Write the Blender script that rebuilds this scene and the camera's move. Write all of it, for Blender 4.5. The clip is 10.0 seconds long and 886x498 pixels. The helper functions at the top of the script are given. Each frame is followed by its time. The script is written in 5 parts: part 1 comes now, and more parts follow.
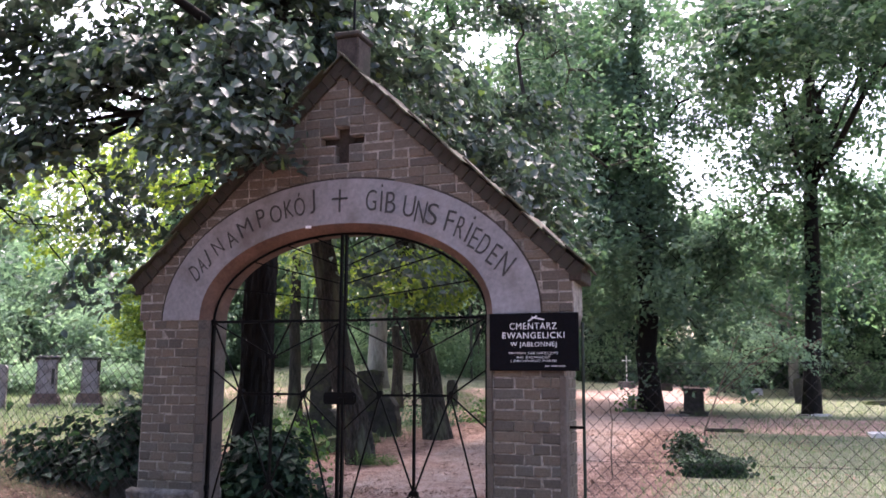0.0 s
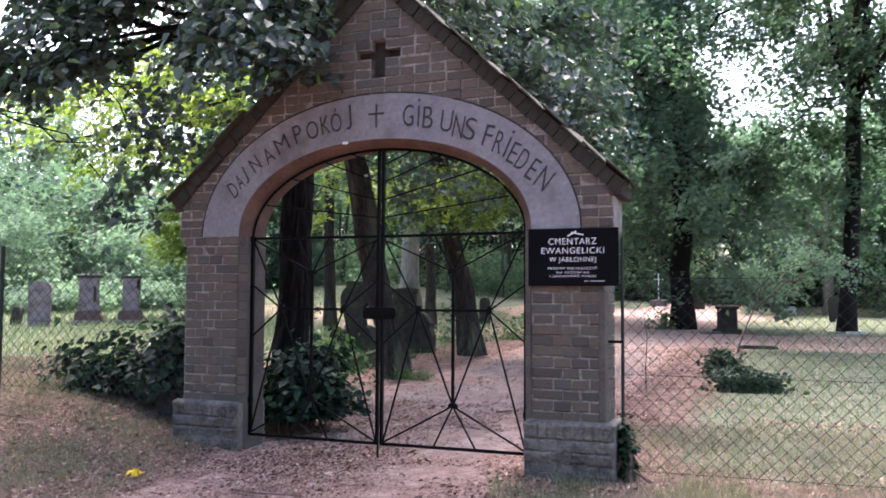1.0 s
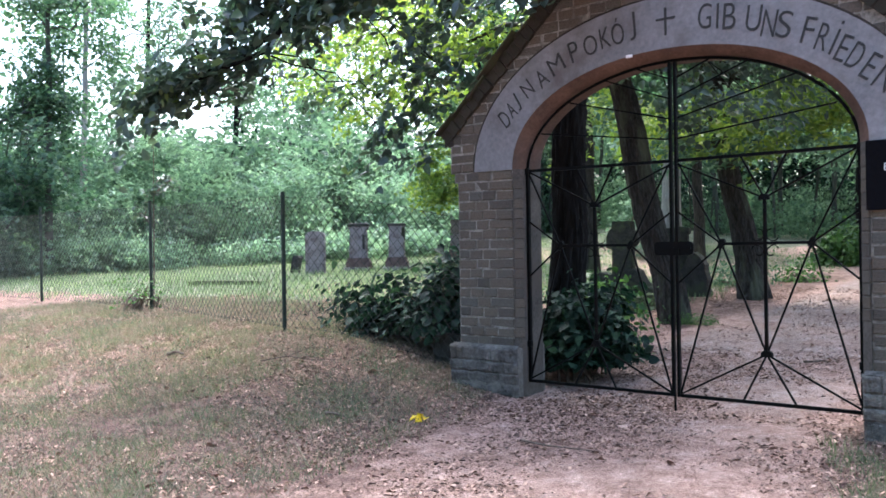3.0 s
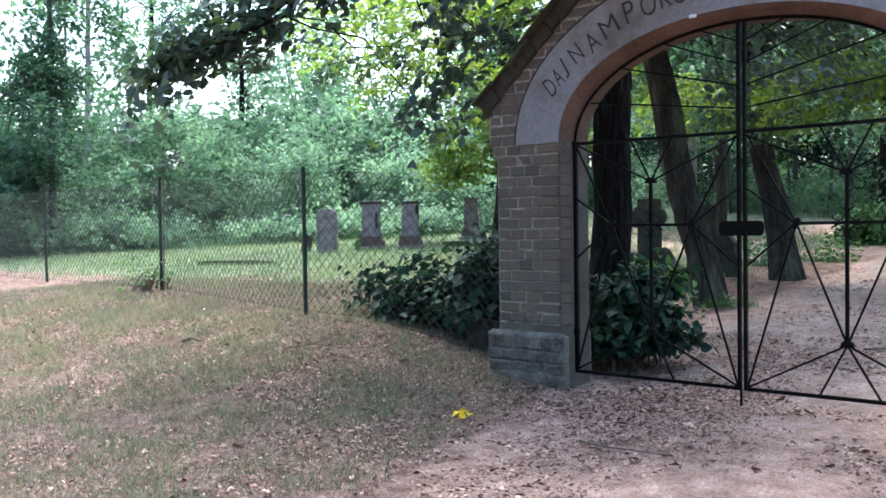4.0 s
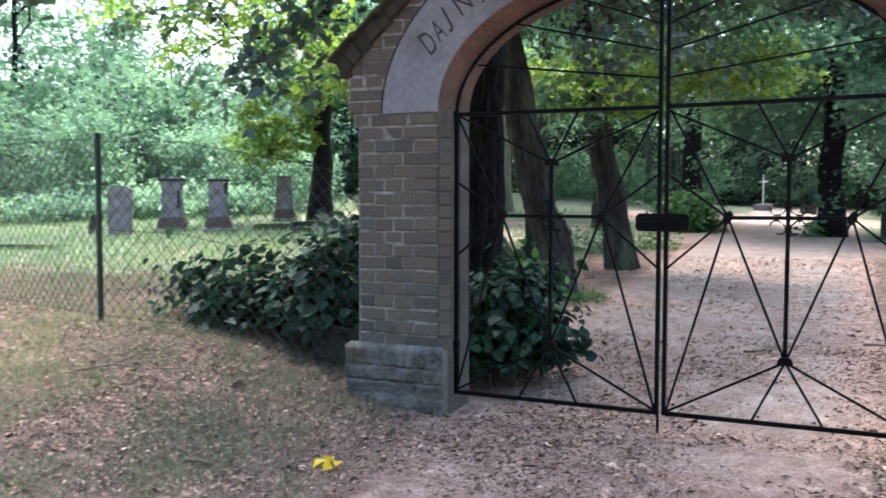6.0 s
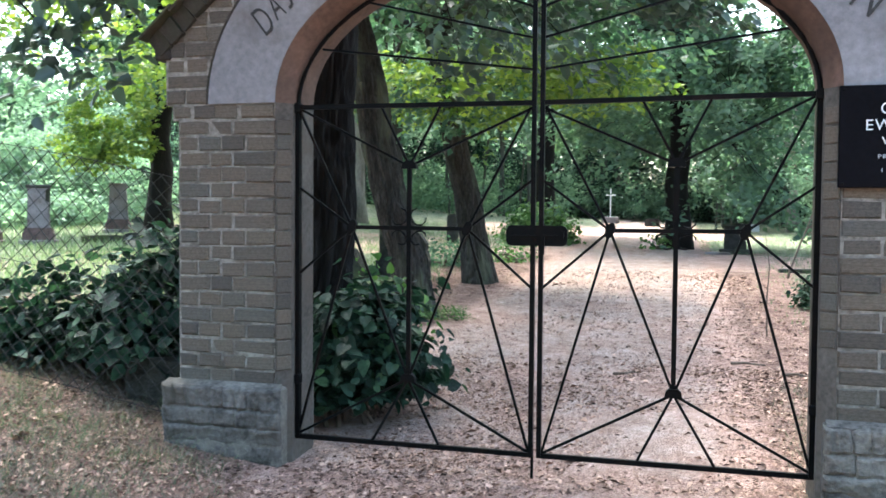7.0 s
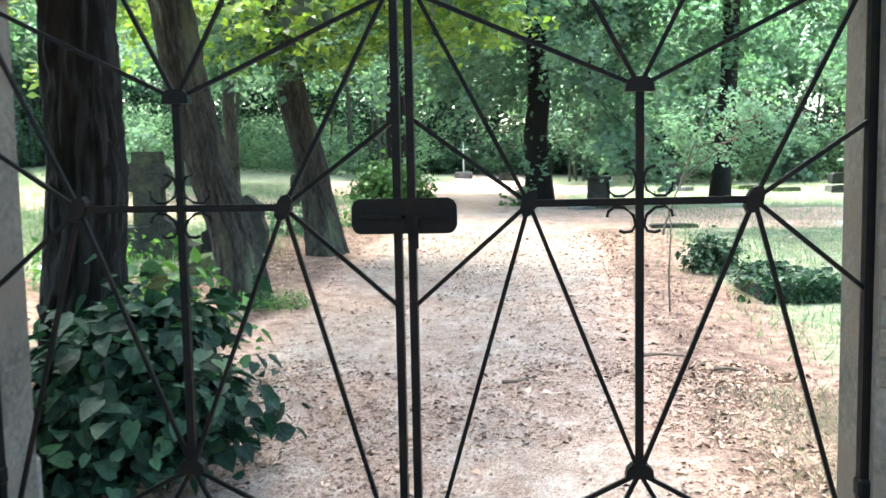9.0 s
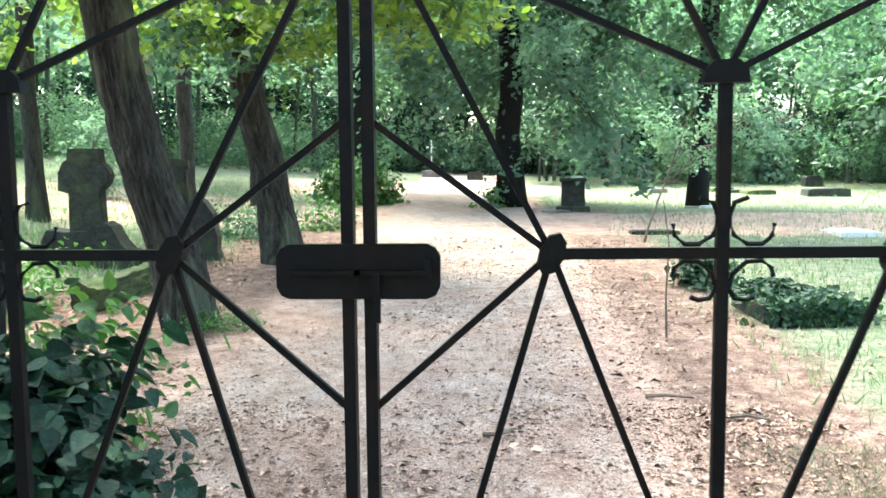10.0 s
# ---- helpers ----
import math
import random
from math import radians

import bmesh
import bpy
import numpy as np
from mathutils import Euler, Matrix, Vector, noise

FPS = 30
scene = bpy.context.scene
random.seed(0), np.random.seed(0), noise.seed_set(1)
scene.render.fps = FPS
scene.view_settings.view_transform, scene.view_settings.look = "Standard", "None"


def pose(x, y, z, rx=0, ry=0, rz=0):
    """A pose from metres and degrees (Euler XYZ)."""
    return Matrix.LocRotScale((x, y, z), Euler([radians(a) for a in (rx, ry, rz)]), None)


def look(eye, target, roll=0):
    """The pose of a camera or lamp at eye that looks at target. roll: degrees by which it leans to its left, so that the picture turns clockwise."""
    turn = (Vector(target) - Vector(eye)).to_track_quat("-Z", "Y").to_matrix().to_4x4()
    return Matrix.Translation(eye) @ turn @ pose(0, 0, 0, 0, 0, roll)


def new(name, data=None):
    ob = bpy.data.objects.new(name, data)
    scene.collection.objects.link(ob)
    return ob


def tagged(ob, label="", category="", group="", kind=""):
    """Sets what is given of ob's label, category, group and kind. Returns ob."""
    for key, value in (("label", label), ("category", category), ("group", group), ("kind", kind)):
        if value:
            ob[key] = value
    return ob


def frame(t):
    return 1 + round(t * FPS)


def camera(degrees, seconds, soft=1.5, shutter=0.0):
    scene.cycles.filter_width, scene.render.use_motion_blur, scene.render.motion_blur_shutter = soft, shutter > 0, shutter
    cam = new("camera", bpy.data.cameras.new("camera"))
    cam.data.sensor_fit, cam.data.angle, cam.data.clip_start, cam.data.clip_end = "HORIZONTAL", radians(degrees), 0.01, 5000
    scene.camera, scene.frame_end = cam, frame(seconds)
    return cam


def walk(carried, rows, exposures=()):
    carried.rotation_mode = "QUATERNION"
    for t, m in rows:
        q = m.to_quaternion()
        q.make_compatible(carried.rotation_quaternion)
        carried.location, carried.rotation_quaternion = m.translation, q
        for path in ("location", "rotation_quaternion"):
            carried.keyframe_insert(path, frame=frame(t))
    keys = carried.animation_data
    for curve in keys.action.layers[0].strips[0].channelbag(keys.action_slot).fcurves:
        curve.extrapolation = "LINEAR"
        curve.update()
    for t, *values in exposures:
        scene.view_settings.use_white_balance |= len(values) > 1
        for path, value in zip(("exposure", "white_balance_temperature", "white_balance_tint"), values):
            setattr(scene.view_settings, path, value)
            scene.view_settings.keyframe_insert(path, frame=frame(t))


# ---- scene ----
cam = camera(54.7, 10.0, soft=1.6, shutter=0.25)
PATH = [
    (0, (2.986, -6.048, 1.312), (2.334, -4.181, 1.612), 0.3),
    (0.5, (2.937, -6.055, 1.282), (2.272, -4.18, 1.49), 0.4),
    (1, (2.92, -6.041, 1.282), (2.196, -4.18, 1.396), 0.3),
    (1.5, (2.846, -5.969, 1.255), (1.98, -4.167, 1.297), 0.1),
    (2, (2.738, -5.84, 1.239), (1.688, -4.138, 1.269), -0.5),
    (2.5, (2.603, -5.706, 1.228), (1.434, -4.084, 1.254), -0.3),
    (3, (2.373, -5.579, 1.197), (1.147, -3.999, 1.191), -0.9),
    (4.5, (1.546, -5.202, 1.217), (0.325, -3.619, 1.149), -0.6),
    (5, (1.244, -5.061, 1.206), (0.061, -3.451, 1.135), 0.4),
    (5.5, (1.027, -4.824, 1.256), (-0.036, -3.132, 1.173), -0.6),
    (6, (0.838, -4.493, 1.258), (0.003, -2.679, 1.151), 0.1),
    (7.5, (0.528, -3.432, 1.236), (0.085, -1.483, 1.163), 0.2),
    (8, (0.459, -3.008, 1.228), (0.066, -1.05, 1.116), 0.3),
    (8.5, (0.379, -2.545, 1.292), (0.075, -0.577, 1.1), 0.0),
    (9, (0.304, -2.16, 1.273), (0.125, -0.176, 1.093), -1.1),
    (9.5, (0.286, -1.743, 1.306), (0.152, 0.245, 1.133), -1.2),
    (10, (0.218, -1.355, 1.332), (0.117, 0.633, 1.144), -0.5),
]
EXPOSURES = [(0, 2.43, 6250, 25), (1, 2.5, 6000, 20), (2.5, 2.54, 5700, 10), (4.5, 2.44, 5450, 0), (6, 2.73, 5630, 1), (7.5, 3.42, 5920, -4), (9, 3.76, 6030, -9), (10, 3.71, 6060, -11)]
walk(cam, [(t, look(eye, target, roll)) for t, eye, target, roll in PATH], EXPOSURES)

# ---- light ----
world = bpy.data.worlds.new("overcast_sky")
scene.world = world
world.use_nodes = True
wn = world.node_tree.nodes
wl = world.node_tree.links
sky = wn.new("ShaderNodeTexSky")
sky.sky_type = "NISHITA"
sky.sun_disc = False
sky.sun_elevation = radians(62)
sky.sun_rotation = radians(-25)
sky.air_density, sky.dust_density, sky.ozone_density = 1.0, 6.0, 0.6
wn["Background"].inputs["Strength"].default_value = 0.15
wl.new(sky.outputs["Color"], wn["Background"].inputs["Color"])

sun = new("sun", bpy.data.lights.new("sun", "SUN"))
sun.data.energy, sun.data.angle, sun.data.color = 1.5, radians(35), (1.0, 0.97, 0.92)
sun.matrix_world = look((-4.0, 8.6, 17.8), (0, 0, 0))

# ---- materials ----


def nodes_of(name, rough=0.9, metal=0.0, spec=0.3):
    m = bpy.data.materials.new(name)
    m.use_nodes = True
    n, l = m.node_tree.nodes, m.node_tree.links
    b = n["Principled BSDF"]
    b.inputs["Roughness"].default_value = rough
    b.inputs["Metallic"].default_value = metal
    b.inputs["Specular IOR Level"].default_value = spec
    return m, n, l, b


def coords(n, l, scale, kind="Object", stretch=None):
    tc = n.new("ShaderNodeTexCoord")
    if stretch is None:
        return tc.outputs[kind]
    mp = n.new("ShaderNodeMapping")
    mp.inputs["Scale"].default_value = stretch
    l.new(tc.outputs[kind], mp.inputs["Vector"])
    return mp.outputs["Vector"]


def noise_tex(n, l, vec, scale, detail=4.0, rough=0.6):
    t = n.new("ShaderNodeTexNoise")
    t.inputs["Scale"].default_value, t.inputs["Detail"].default_value = scale, detail
    t.inputs["Roughness"].default_value = rough
    l.new(vec, t.inputs["Vector"])
    return t.outputs["Fac"]


def ramp(n, l, fac, stops):
    r = n.new("ShaderNodeValToRGB")
    e = r.color_ramp.elements
    while len(e) < len(stops):
        e.new(0.5)
    for k, (p, c) in enumerate(stops):
        e[k].position, e[k].color = p, (*c, 1)
    l.new(fac, r.inputs["Fac"])
    return r.outputs["Color"]


def mix(n, l, kind, fac, a, b):
    m = n.new("ShaderNodeMixRGB")
    m.blend_type = kind
    for sock, v in zip(m.inputs, (fac, a, b)):
        if isinstance(v, (int, float)):
            sock.default_value = v
        elif isinstance(v, tuple):
            sock.default_value = (*v, 1)
        else:
            l.new(v, sock)
    return m.outputs["Color"]


def bump(n, l, b, height, strength, distance):
    bp = n.new("ShaderNodeBump")
    bp.inputs["Strength"].default_value, bp.inputs["Distance"].default_value = strength, distance
    l.new(height, bp.inputs["Height"])
    l.new(bp.outputs["Normal"], b.inputs["Normal"])


def surface(name, dark, light, scale, fine=None, rough=0.9, relief=0.01, stretch=None, stain=None, kind="Object",
            metal=0.0, spec=0.3, island=None, piece=None, stain_scale=1.3):
    """A surface with broad patches, fine grain and relief; stain: a third colour in blotches."""
    m, n, l, b = nodes_of(name, rough, metal, spec)
    vec = coords(n, l, scale, kind, stretch)
    broad = noise_tex(n, l, vec, scale, 5)
    grain = noise_tex(n, l, vec, fine or scale * 9, 3, 0.7)
    both = n.new("ShaderNodeMath")
    both.operation = "MULTIPLY_ADD"
    both.inputs[1].default_value = 0.45
    l.new(grain, both.inputs[0])
    sc = n.new("ShaderNodeMath")
    sc.operation = "MULTIPLY"
    sc.inputs[1].default_value = 0.55
    l.new(broad, sc.inputs[0])
    l.new(sc.outputs[0], both.inputs[2])
    col = ramp(n, l, both.outputs[0], [(0.36, dark), (0.64, light)])
    if stain:
        sp = ramp(n, l, noise_tex(n, l, vec, stain_scale, 5, 0.65), [(0.5, (0, 0, 0)), (0.66, (1, 1, 1))])
        col = mix(n, l, "MIX", sp, col, stain)
    if piece:
        oi = n.new("ShaderNodeObjectInfo")
        col = mix(n, l, "MULTIPLY", 1.0, col, ramp(n, l, oi.outputs["Random"], piece))
    if island:
        ge = n.new("ShaderNodeNewGeometry")
        col = mix(n, l, "MULTIPLY", 1.0, col, ramp(n, l, ge.outputs["Random Per Island"], island))
    l.new(col, b.inputs["Base Color"])
    bump(n, l, b, both.outputs[0], 0.7, relief)
    return m


def leaf_material(name, stops, through_light=0.45, rough=0.5, spec=0.42, veins=False):
    """Leaves: each its own green, with light shining through."""
    m, n, l, b = nodes_of(name, rough, 0.0, spec)
    ge = n.new("ShaderNodeNewGeometry")
    col = ramp(n, l, ge.outputs["Random Per Island"], stops)
    vec = coords(n, l, 1, "Object")
    patch = ramp(n, l, noise_tex(n, l, vec, 0.6, 3), [(0.35, (0.7, 0.75, 0.7)), (0.65, (1.15, 1.1, 0.95))])
    col = mix(n, l, "MULTIPLY", 1.0, col, patch)
    if veins:
        vein = noise_tex(n, l, vec, 55, 3, 0.7)
        col = mix(n, l, "MULTIPLY", 1.0, col, ramp(n, l, vein, [(0.34, (0.7, 0.72, 0.72)), (0.66, (1.25, 1.22, 1.15))]))
        bump(n, l, b, vein, 0.6, 0.012)
    l.new(col, b.inputs["Base Color"])
    tr = n.new("ShaderNodeBsdfTranslucent")
    warm = mix(n, l, "MULTIPLY", 1.0, col, (1.25, 1.38, 0.95))
    l.new(warm, tr.inputs["Color"])
    ms = n.new("ShaderNodeMixShader")
    ms.inputs[0].default_value = through_light
    l.new(b.outputs[0], ms.inputs[1])
    l.new(tr.outputs[0], ms.inputs[2])
    l.new(ms.outputs[0], n["Material Output"].inputs["Surface"])
    return m


M = {}
M["brick"] = surface("old_brick", (0.062, 0.0545, 0.045), (0.147, 0.131, 0.108), 9, 90, 0.92, 0.004, kind="Generated",
                     piece=[(0.0, (0.62, 0.62, 0.64)), (0.35, (0.95, 0.9, 0.86)), (0.7, (1.05, 0.98, 0.9)), (1.0, (0.8, 0.86, 0.9))])
M["mortar"] = surface("mortar", (0.085, 0.076, 0.063), (0.32, 0.298, 0.262), 7, 45, 0.95, 0.006, stain=(0.085, 0.074, 0.06), stain_scale=3.6)
M["verge"] = surface("dark_verge_brick", (0.018, 0.0145, 0.012), (0.07, 0.057, 0.048), 9, 60, 0.93, 0.008, stain=(0.03, 0.03, 0.02), stain_scale=4,
                     piece=[(0.0, (0.75, 0.75, 0.75)), (1.0, (1.1, 1.05, 1.0))])
M["plinth"] = surface("weathered_plinth_brick", (0.045, 0.041, 0.036), (0.215, 0.20, 0.178), 6, 34, 0.93, 0.03, stain=(0.085, 0.074, 0.06), stain_scale=3,
                      piece=[(0.0, (0.75, 0.75, 0.78)), (1.0, (1.1, 1.08, 1.05))])
M["render"] = surface("smeared_render", (0.045, 0.039, 0.033), (0.12, 0.106, 0.09), 2.5, 40, 0.93, 0.006, stain=(0.085, 0.068, 0.055), stain_scale=3)
M["plaster"] = surface("arch_plaster", (0.145, 0.144, 0.15), (0.245, 0.244, 0.255), 1.6, 30, 0.9, 0.003, stain=(0.12, 0.11, 0.107), stain_scale=1.7)
M["soffit"] = surface("soffit_render", (0.08, 0.05, 0.038), (0.16, 0.10, 0.076), 3, 40, 0.92, 0.006, stain=(0.06, 0.04, 0.032))
M["iron"] = surface("black_iron_paint", (0.0012, 0.0015, 0.0018), (0.0035, 0.004, 0.0042), 8, 60, 0.5, 0.002, stain=(0.007, 0.0045, 0.0035), stain_scale=6, spec=0.07)
M["tile"] = surface("roof_tile", (0.03, 0.024, 0.021), (0.085, 0.055, 0.043), 5, 50, 0.9, 0.006, stain=(0.05, 0.06, 0.03),
                    piece=[(0.0, (0.7, 0.7, 0.7)), (1.0, (1.15, 1.1, 1.05))])
M["sign"] = surface("sign_enamel", (0.002, 0.002, 0.003), (0.005, 0.005, 0.007), 3, 40, 0.55, 0.0005, spec=0.05)
M["white"] = surface("white_lettering", (0.62, 0.62, 0.62), (0.8, 0.8, 0.8), 10, 80, 0.6, 0.0005)
M["grey"] = surface("grey_lettering", (0.35, 0.35, 0.36), (0.5, 0.5, 0.5), 10, 80, 0.6, 0.0005)
M["black"] = surface("black_lettering", (0.02, 0.02, 0.02), (0.05, 0.05, 0.048), 20, 90, 0.8, 0.0005)
M["bark"] = surface("furrowed_bark", (0.007, 0.0062, 0.0052), (0.05, 0.044, 0.037), 26, 80, 0.95, 0.03, stretch=(1, 1, 0.22), stain=(0.085, 0.092, 0.06), stain_scale=2.5)
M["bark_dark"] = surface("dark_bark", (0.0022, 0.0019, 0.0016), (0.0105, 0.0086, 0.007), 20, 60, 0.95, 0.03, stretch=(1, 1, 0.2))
M["bark_wood"] = surface("woodland_bark", (0.03, 0.034, 0.028), (0.085, 0.088, 0.072), 9, 45, 0.95, 0.02, stretch=(1, 1, 0.2))
M["bark_pale"] = surface("pale_bark", (0.15, 0.14, 0.12), (0.34, 0.32, 0.29), 6, 40, 0.92, 0.015, stretch=(1, 1, 0.3), stain=(0.09, 0.085, 0.07))
M["stone"] = surface("grave_stone", (0.115, 0.10, 0.10), (0.30, 0.27, 0.275), 9, 60, 0.9, 0.01, stain=(0.085, 0.062, 0.052), stain_scale=4.5)
M["stone_dark"] = surface("dark_grave_stone", (0.012, 0.012, 0.011), (0.046, 0.044, 0.041), 8, 60, 0.9, 0.03, stain=(0.045, 0.052, 0.028), stain_scale=3)
M["stone_moss"] = surface("lichen_stone", (0.011, 0.011, 0.0095), (0.046, 0.045, 0.037), 9, 60, 0.94, 0.04, stain=(0.055, 0.066, 0.03), stain_scale=4)
M["stone_base"] = surface("red_brown_stone", (0.055, 0.036, 0.032), (0.16, 0.11, 0.097), 8, 60, 0.9, 0.006)
M["stone_pale"] = surface("pale_slab", (0.42, 0.41, 0.40), (0.62, 0.61, 0.6), 4, 50, 0.85, 0.004)
M["moss"] = surface("mossy_stone", (0.022, 0.03, 0.012), (0.105, 0.125, 0.045), 11, 90, 0.97, 0.03, stain=(0.05, 0.046, 0.038), stain_scale=4)
M["post"] = surface("fence_post_paint", (0.012, 0.022, 0.016), (0.03, 0.045, 0.035), 6, 50, 0.6, 0.002)
M["wire"] = surface("fence_wire", (0.014, 0.014, 0.013), (0.045, 0.043, 0.04), 6, 50, 0.7, 0.001)
M["stick"] = surface("dead_wood", (0.07, 0.05, 0.04), (0.17, 0.13, 0.10), 20, 80, 0.95, 0.004)
M["litter"] = surface("dry_leaves", (0.235, 0.16, 0.134), (0.40, 0.302, 0.258), 8, 60, 0.85, 0.001,
                      island=[(0.0, (0.2, 0.165, 0.15)), (0.3, (0.52, 0.44, 0.4)), (0.6, (0.85, 0.72, 0.64)), (0.84, (1.15, 1.02, 0.9)), (1.0, (1.85, 1.72, 1.56))])
M["yellow"] = leaf_material("yellow_leaf", [(0.0, (0.75, 0.5, 0.01)), (1.0, (0.85, 0.6, 0.02))], 0.2)
M["leaf_near"] = leaf_material("linden_leaf", [(0.0, (0.03, 0.05, 0.046)), (0.5, (0.051, 0.078, 0.071)), (0.92, (0.078, 0.118, 0.086)), (1.0, (0.12, 0.17, 0.05))], 0.38, 0.42, 0.6)
M["leaf_mid"] = leaf_material("maple_leaf", [(0.0, (0.04, 0.08, 0.06)), (0.5, (0.072, 0.13, 0.092)), (1.0, (0.12, 0.19, 0.122))], 0.48, 0.55, 0.3)
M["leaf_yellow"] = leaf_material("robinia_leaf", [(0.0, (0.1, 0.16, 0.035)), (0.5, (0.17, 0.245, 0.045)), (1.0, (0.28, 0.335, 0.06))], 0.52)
# These two are greyed and bluish: distance haze mixed into the leaf colour.
M["leaf_light"] = leaf_material("pale_hazed_leaf", [(0.0, (0.138, 0.205, 0.178)), (0.5, (0.172, 0.252, 0.216)), (1.0, (0.21, 0.298, 0.252))], 0.5, 0.55, 0.25)
M["leaf_far"] = leaf_material("woodland_hazed_leaf", [(0.0, (0.078, 0.126, 0.106)), (0.5, (0.104, 0.162, 0.134)), (1.0, (0.138, 0.206, 0.164))], 0.54, 0.6, 0.2)
# Near-black leaves: the shade inside the wood is put into their colour.
M["leaf_deep"] = leaf_material("shade_coloured_leaf", [(0.0, (0.010, 0.022, 0.020)), (0.6, (0.02, 0.042, 0.037)), (1.0, (0.036, 0.068, 0.056))], 0.3, 0.7, 0.12)
M["leaf_bush"] = leaf_material("lilac_leaf", [(0.0, (0.006, 0.017, 0.013)), (0.5, (0.013, 0.036, 0.026)), (0.85, (0.03, 0.068, 0.05)), (1.0, (0.054, 0.105, 0.058))], 0.28, 0.52, 0.2, True)
M["leaf_herb"] = leaf_material("herb_leaf", [(0.0, (0.045, 0.1, 0.03)), (0.6, (0.08, 0.155, 0.045)), (1.0, (0.13, 0.22, 0.06))], 0.4)
M["ivy"] = leaf_material("ivy_leaf", [(0.0, (0.010, 0.028, 0.016)), (0.6, (0.022, 0.05, 0.025)), (1.0, (0.045, 0.085, 0.04))], 0.2, 0.5, 0.22, True)
M["grass_green"] = leaf_material("green_grass", [(0.0, (0.095, 0.142, 0.076)), (0.5, (0.162, 0.22, 0.126)), (1.0, (0.26, 0.305, 0.2))], 0.4, 0.7)
M["grass_tuft"] = leaf_material("tuft_grass", [(0.0, (0.075, 0.10, 0.055)), (0.6, (0.15, 0.185, 0.11)), (1.0, (0.28, 0.27, 0.19))], 0.35, 0.7)
M["grass_dry"] = leaf_material("dry_grass", [(0.0, (0.11, 0.082, 0.075)), (0.4, (0.2, 0.155, 0.138)), (0.7, (0.33, 0.268, 0.238)), (0.76, (0.115, 0.135, 0.098)), (1.0, (0.175, 0.198, 0.145))], 0.3, 0.8)


def ground_material():
    m, n, l, b = nodes_of("forest_soil", 0.96, 0, 0.15)
    vec = coords(n, l, 1)
    big = noise_tex(n, l, vec, 0.9, 5)
    mid = noise_tex(n, l, vec, 7, 5, 0.7)
    fine = noise_tex(n, l, vec, 55, 4, 0.75)
    sand = ramp(n, l, mid, [(0.3, (0.28, 0.172, 0.138)), (0.5, (0.445, 0.298, 0.246)), (0.72, (0.58, 0.425, 0.365))])
    bare = ramp(n, l, mid, [(0.3, (0.28, 0.2, 0.172)), (0.5, (0.395, 0.305, 0.27)), (0.72, (0.49, 0.405, 0.37))])
    duff = ramp(n, l, mid, [(0.32, (0.105, 0.058, 0.044)), (0.52, (0.25, 0.163, 0.134)), (0.72, (0.40, 0.284, 0.24))])
    turf = ramp(n, l, mid, [(0.3, (0.095, 0.118, 0.066)), (0.48, (0.165, 0.188, 0.118)), (0.6, (0.235, 0.23, 0.172)), (0.75, (0.31, 0.285, 0.232))])
    at1, at2 = n.new("ShaderNodeAttribute"), n.new("ShaderNodeAttribute")
    at1.attribute_name, at2.attribute_name = "sand", "turf"

    def blotch(fac, shift=0.0):
        s = n.new("ShaderNodeMath")
        s.operation = "ADD"
        l.new(fac, s.inputs[0])
        k = n.new("ShaderNodeMath")
        k.operation = "MULTIPLY_ADD"
        k.inputs[1].default_value, k.inputs[2].default_value = 0.9, -0.45 - shift
        l.new(big, k.inputs[0])
        k.use_clamp = False
        l.new(k.outputs[0], s.inputs[1])
        return ramp(n, l, s.outputs[0], [(0.38, (0, 0, 0)), (0.62, (1, 1, 1))])

    col = mix(n, l, "MIX", blotch(at2.outputs["Fac"]), duff, turf)
    col = mix(n, l, "MIX", blotch(at1.outputs["Fac"]), col, sand)
    col = mix(n, l, "MIX", blotch(at1.outputs["Fac"], 0.46), col, bare)
    col = mix(n, l, "MULTIPLY", 1.0, col, ramp(n, l, fine, [(0.3, (0.5, 0.48, 0.46)), (0.5, (0.95, 0.94, 0.93)), (0.7, (1.35, 1.35, 1.35))]))
    grit = noise_tex(n, l, vec, 170, 3, 0.8)
    col = mix(n, l, "MULTIPLY", 1.0, col, ramp(n, l, grit, [(0.36, (0.5, 0.47, 0.45)), (0.5, (0.98, 0.98, 0.98)), (0.62, (1.4, 1.4, 1.42))]))
    patch = noise_tex(n, l, vec, 2.3, 5, 0.65)
    col = mix(n, l, "MULTIPLY", 1.0, col, ramp(n, l, patch, [(0.36, (0.84, 0.82, 0.81)), (0.64, (1.12, 1.11, 1.1))]))
    l.new(col, b.inputs["Base Color"])
    add = n.new("ShaderNodeMath")
    add.operation = "ADD"
    l.new(mid, add.inputs[0])
    l.new(fine, add.inputs[1])
    bump(n, l, b, add.outputs[0], 1.0, 0.035)
    return m


M["ground"] = ground_material()

# ---- builders ----
rng = np.random.default_rng(7)


def raw_mesh(name, verts, faces, material=None, smooth=False):
    me = bpy.data.meshes.new(name)
    me.from_pydata([tuple(v) for v in verts], [], faces)
    if material:
        me.materials.append(material)
    if smooth:
        me.polygons.foreach_set("use_smooth", [True] * len(me.polygons))
    me.update()
    return me


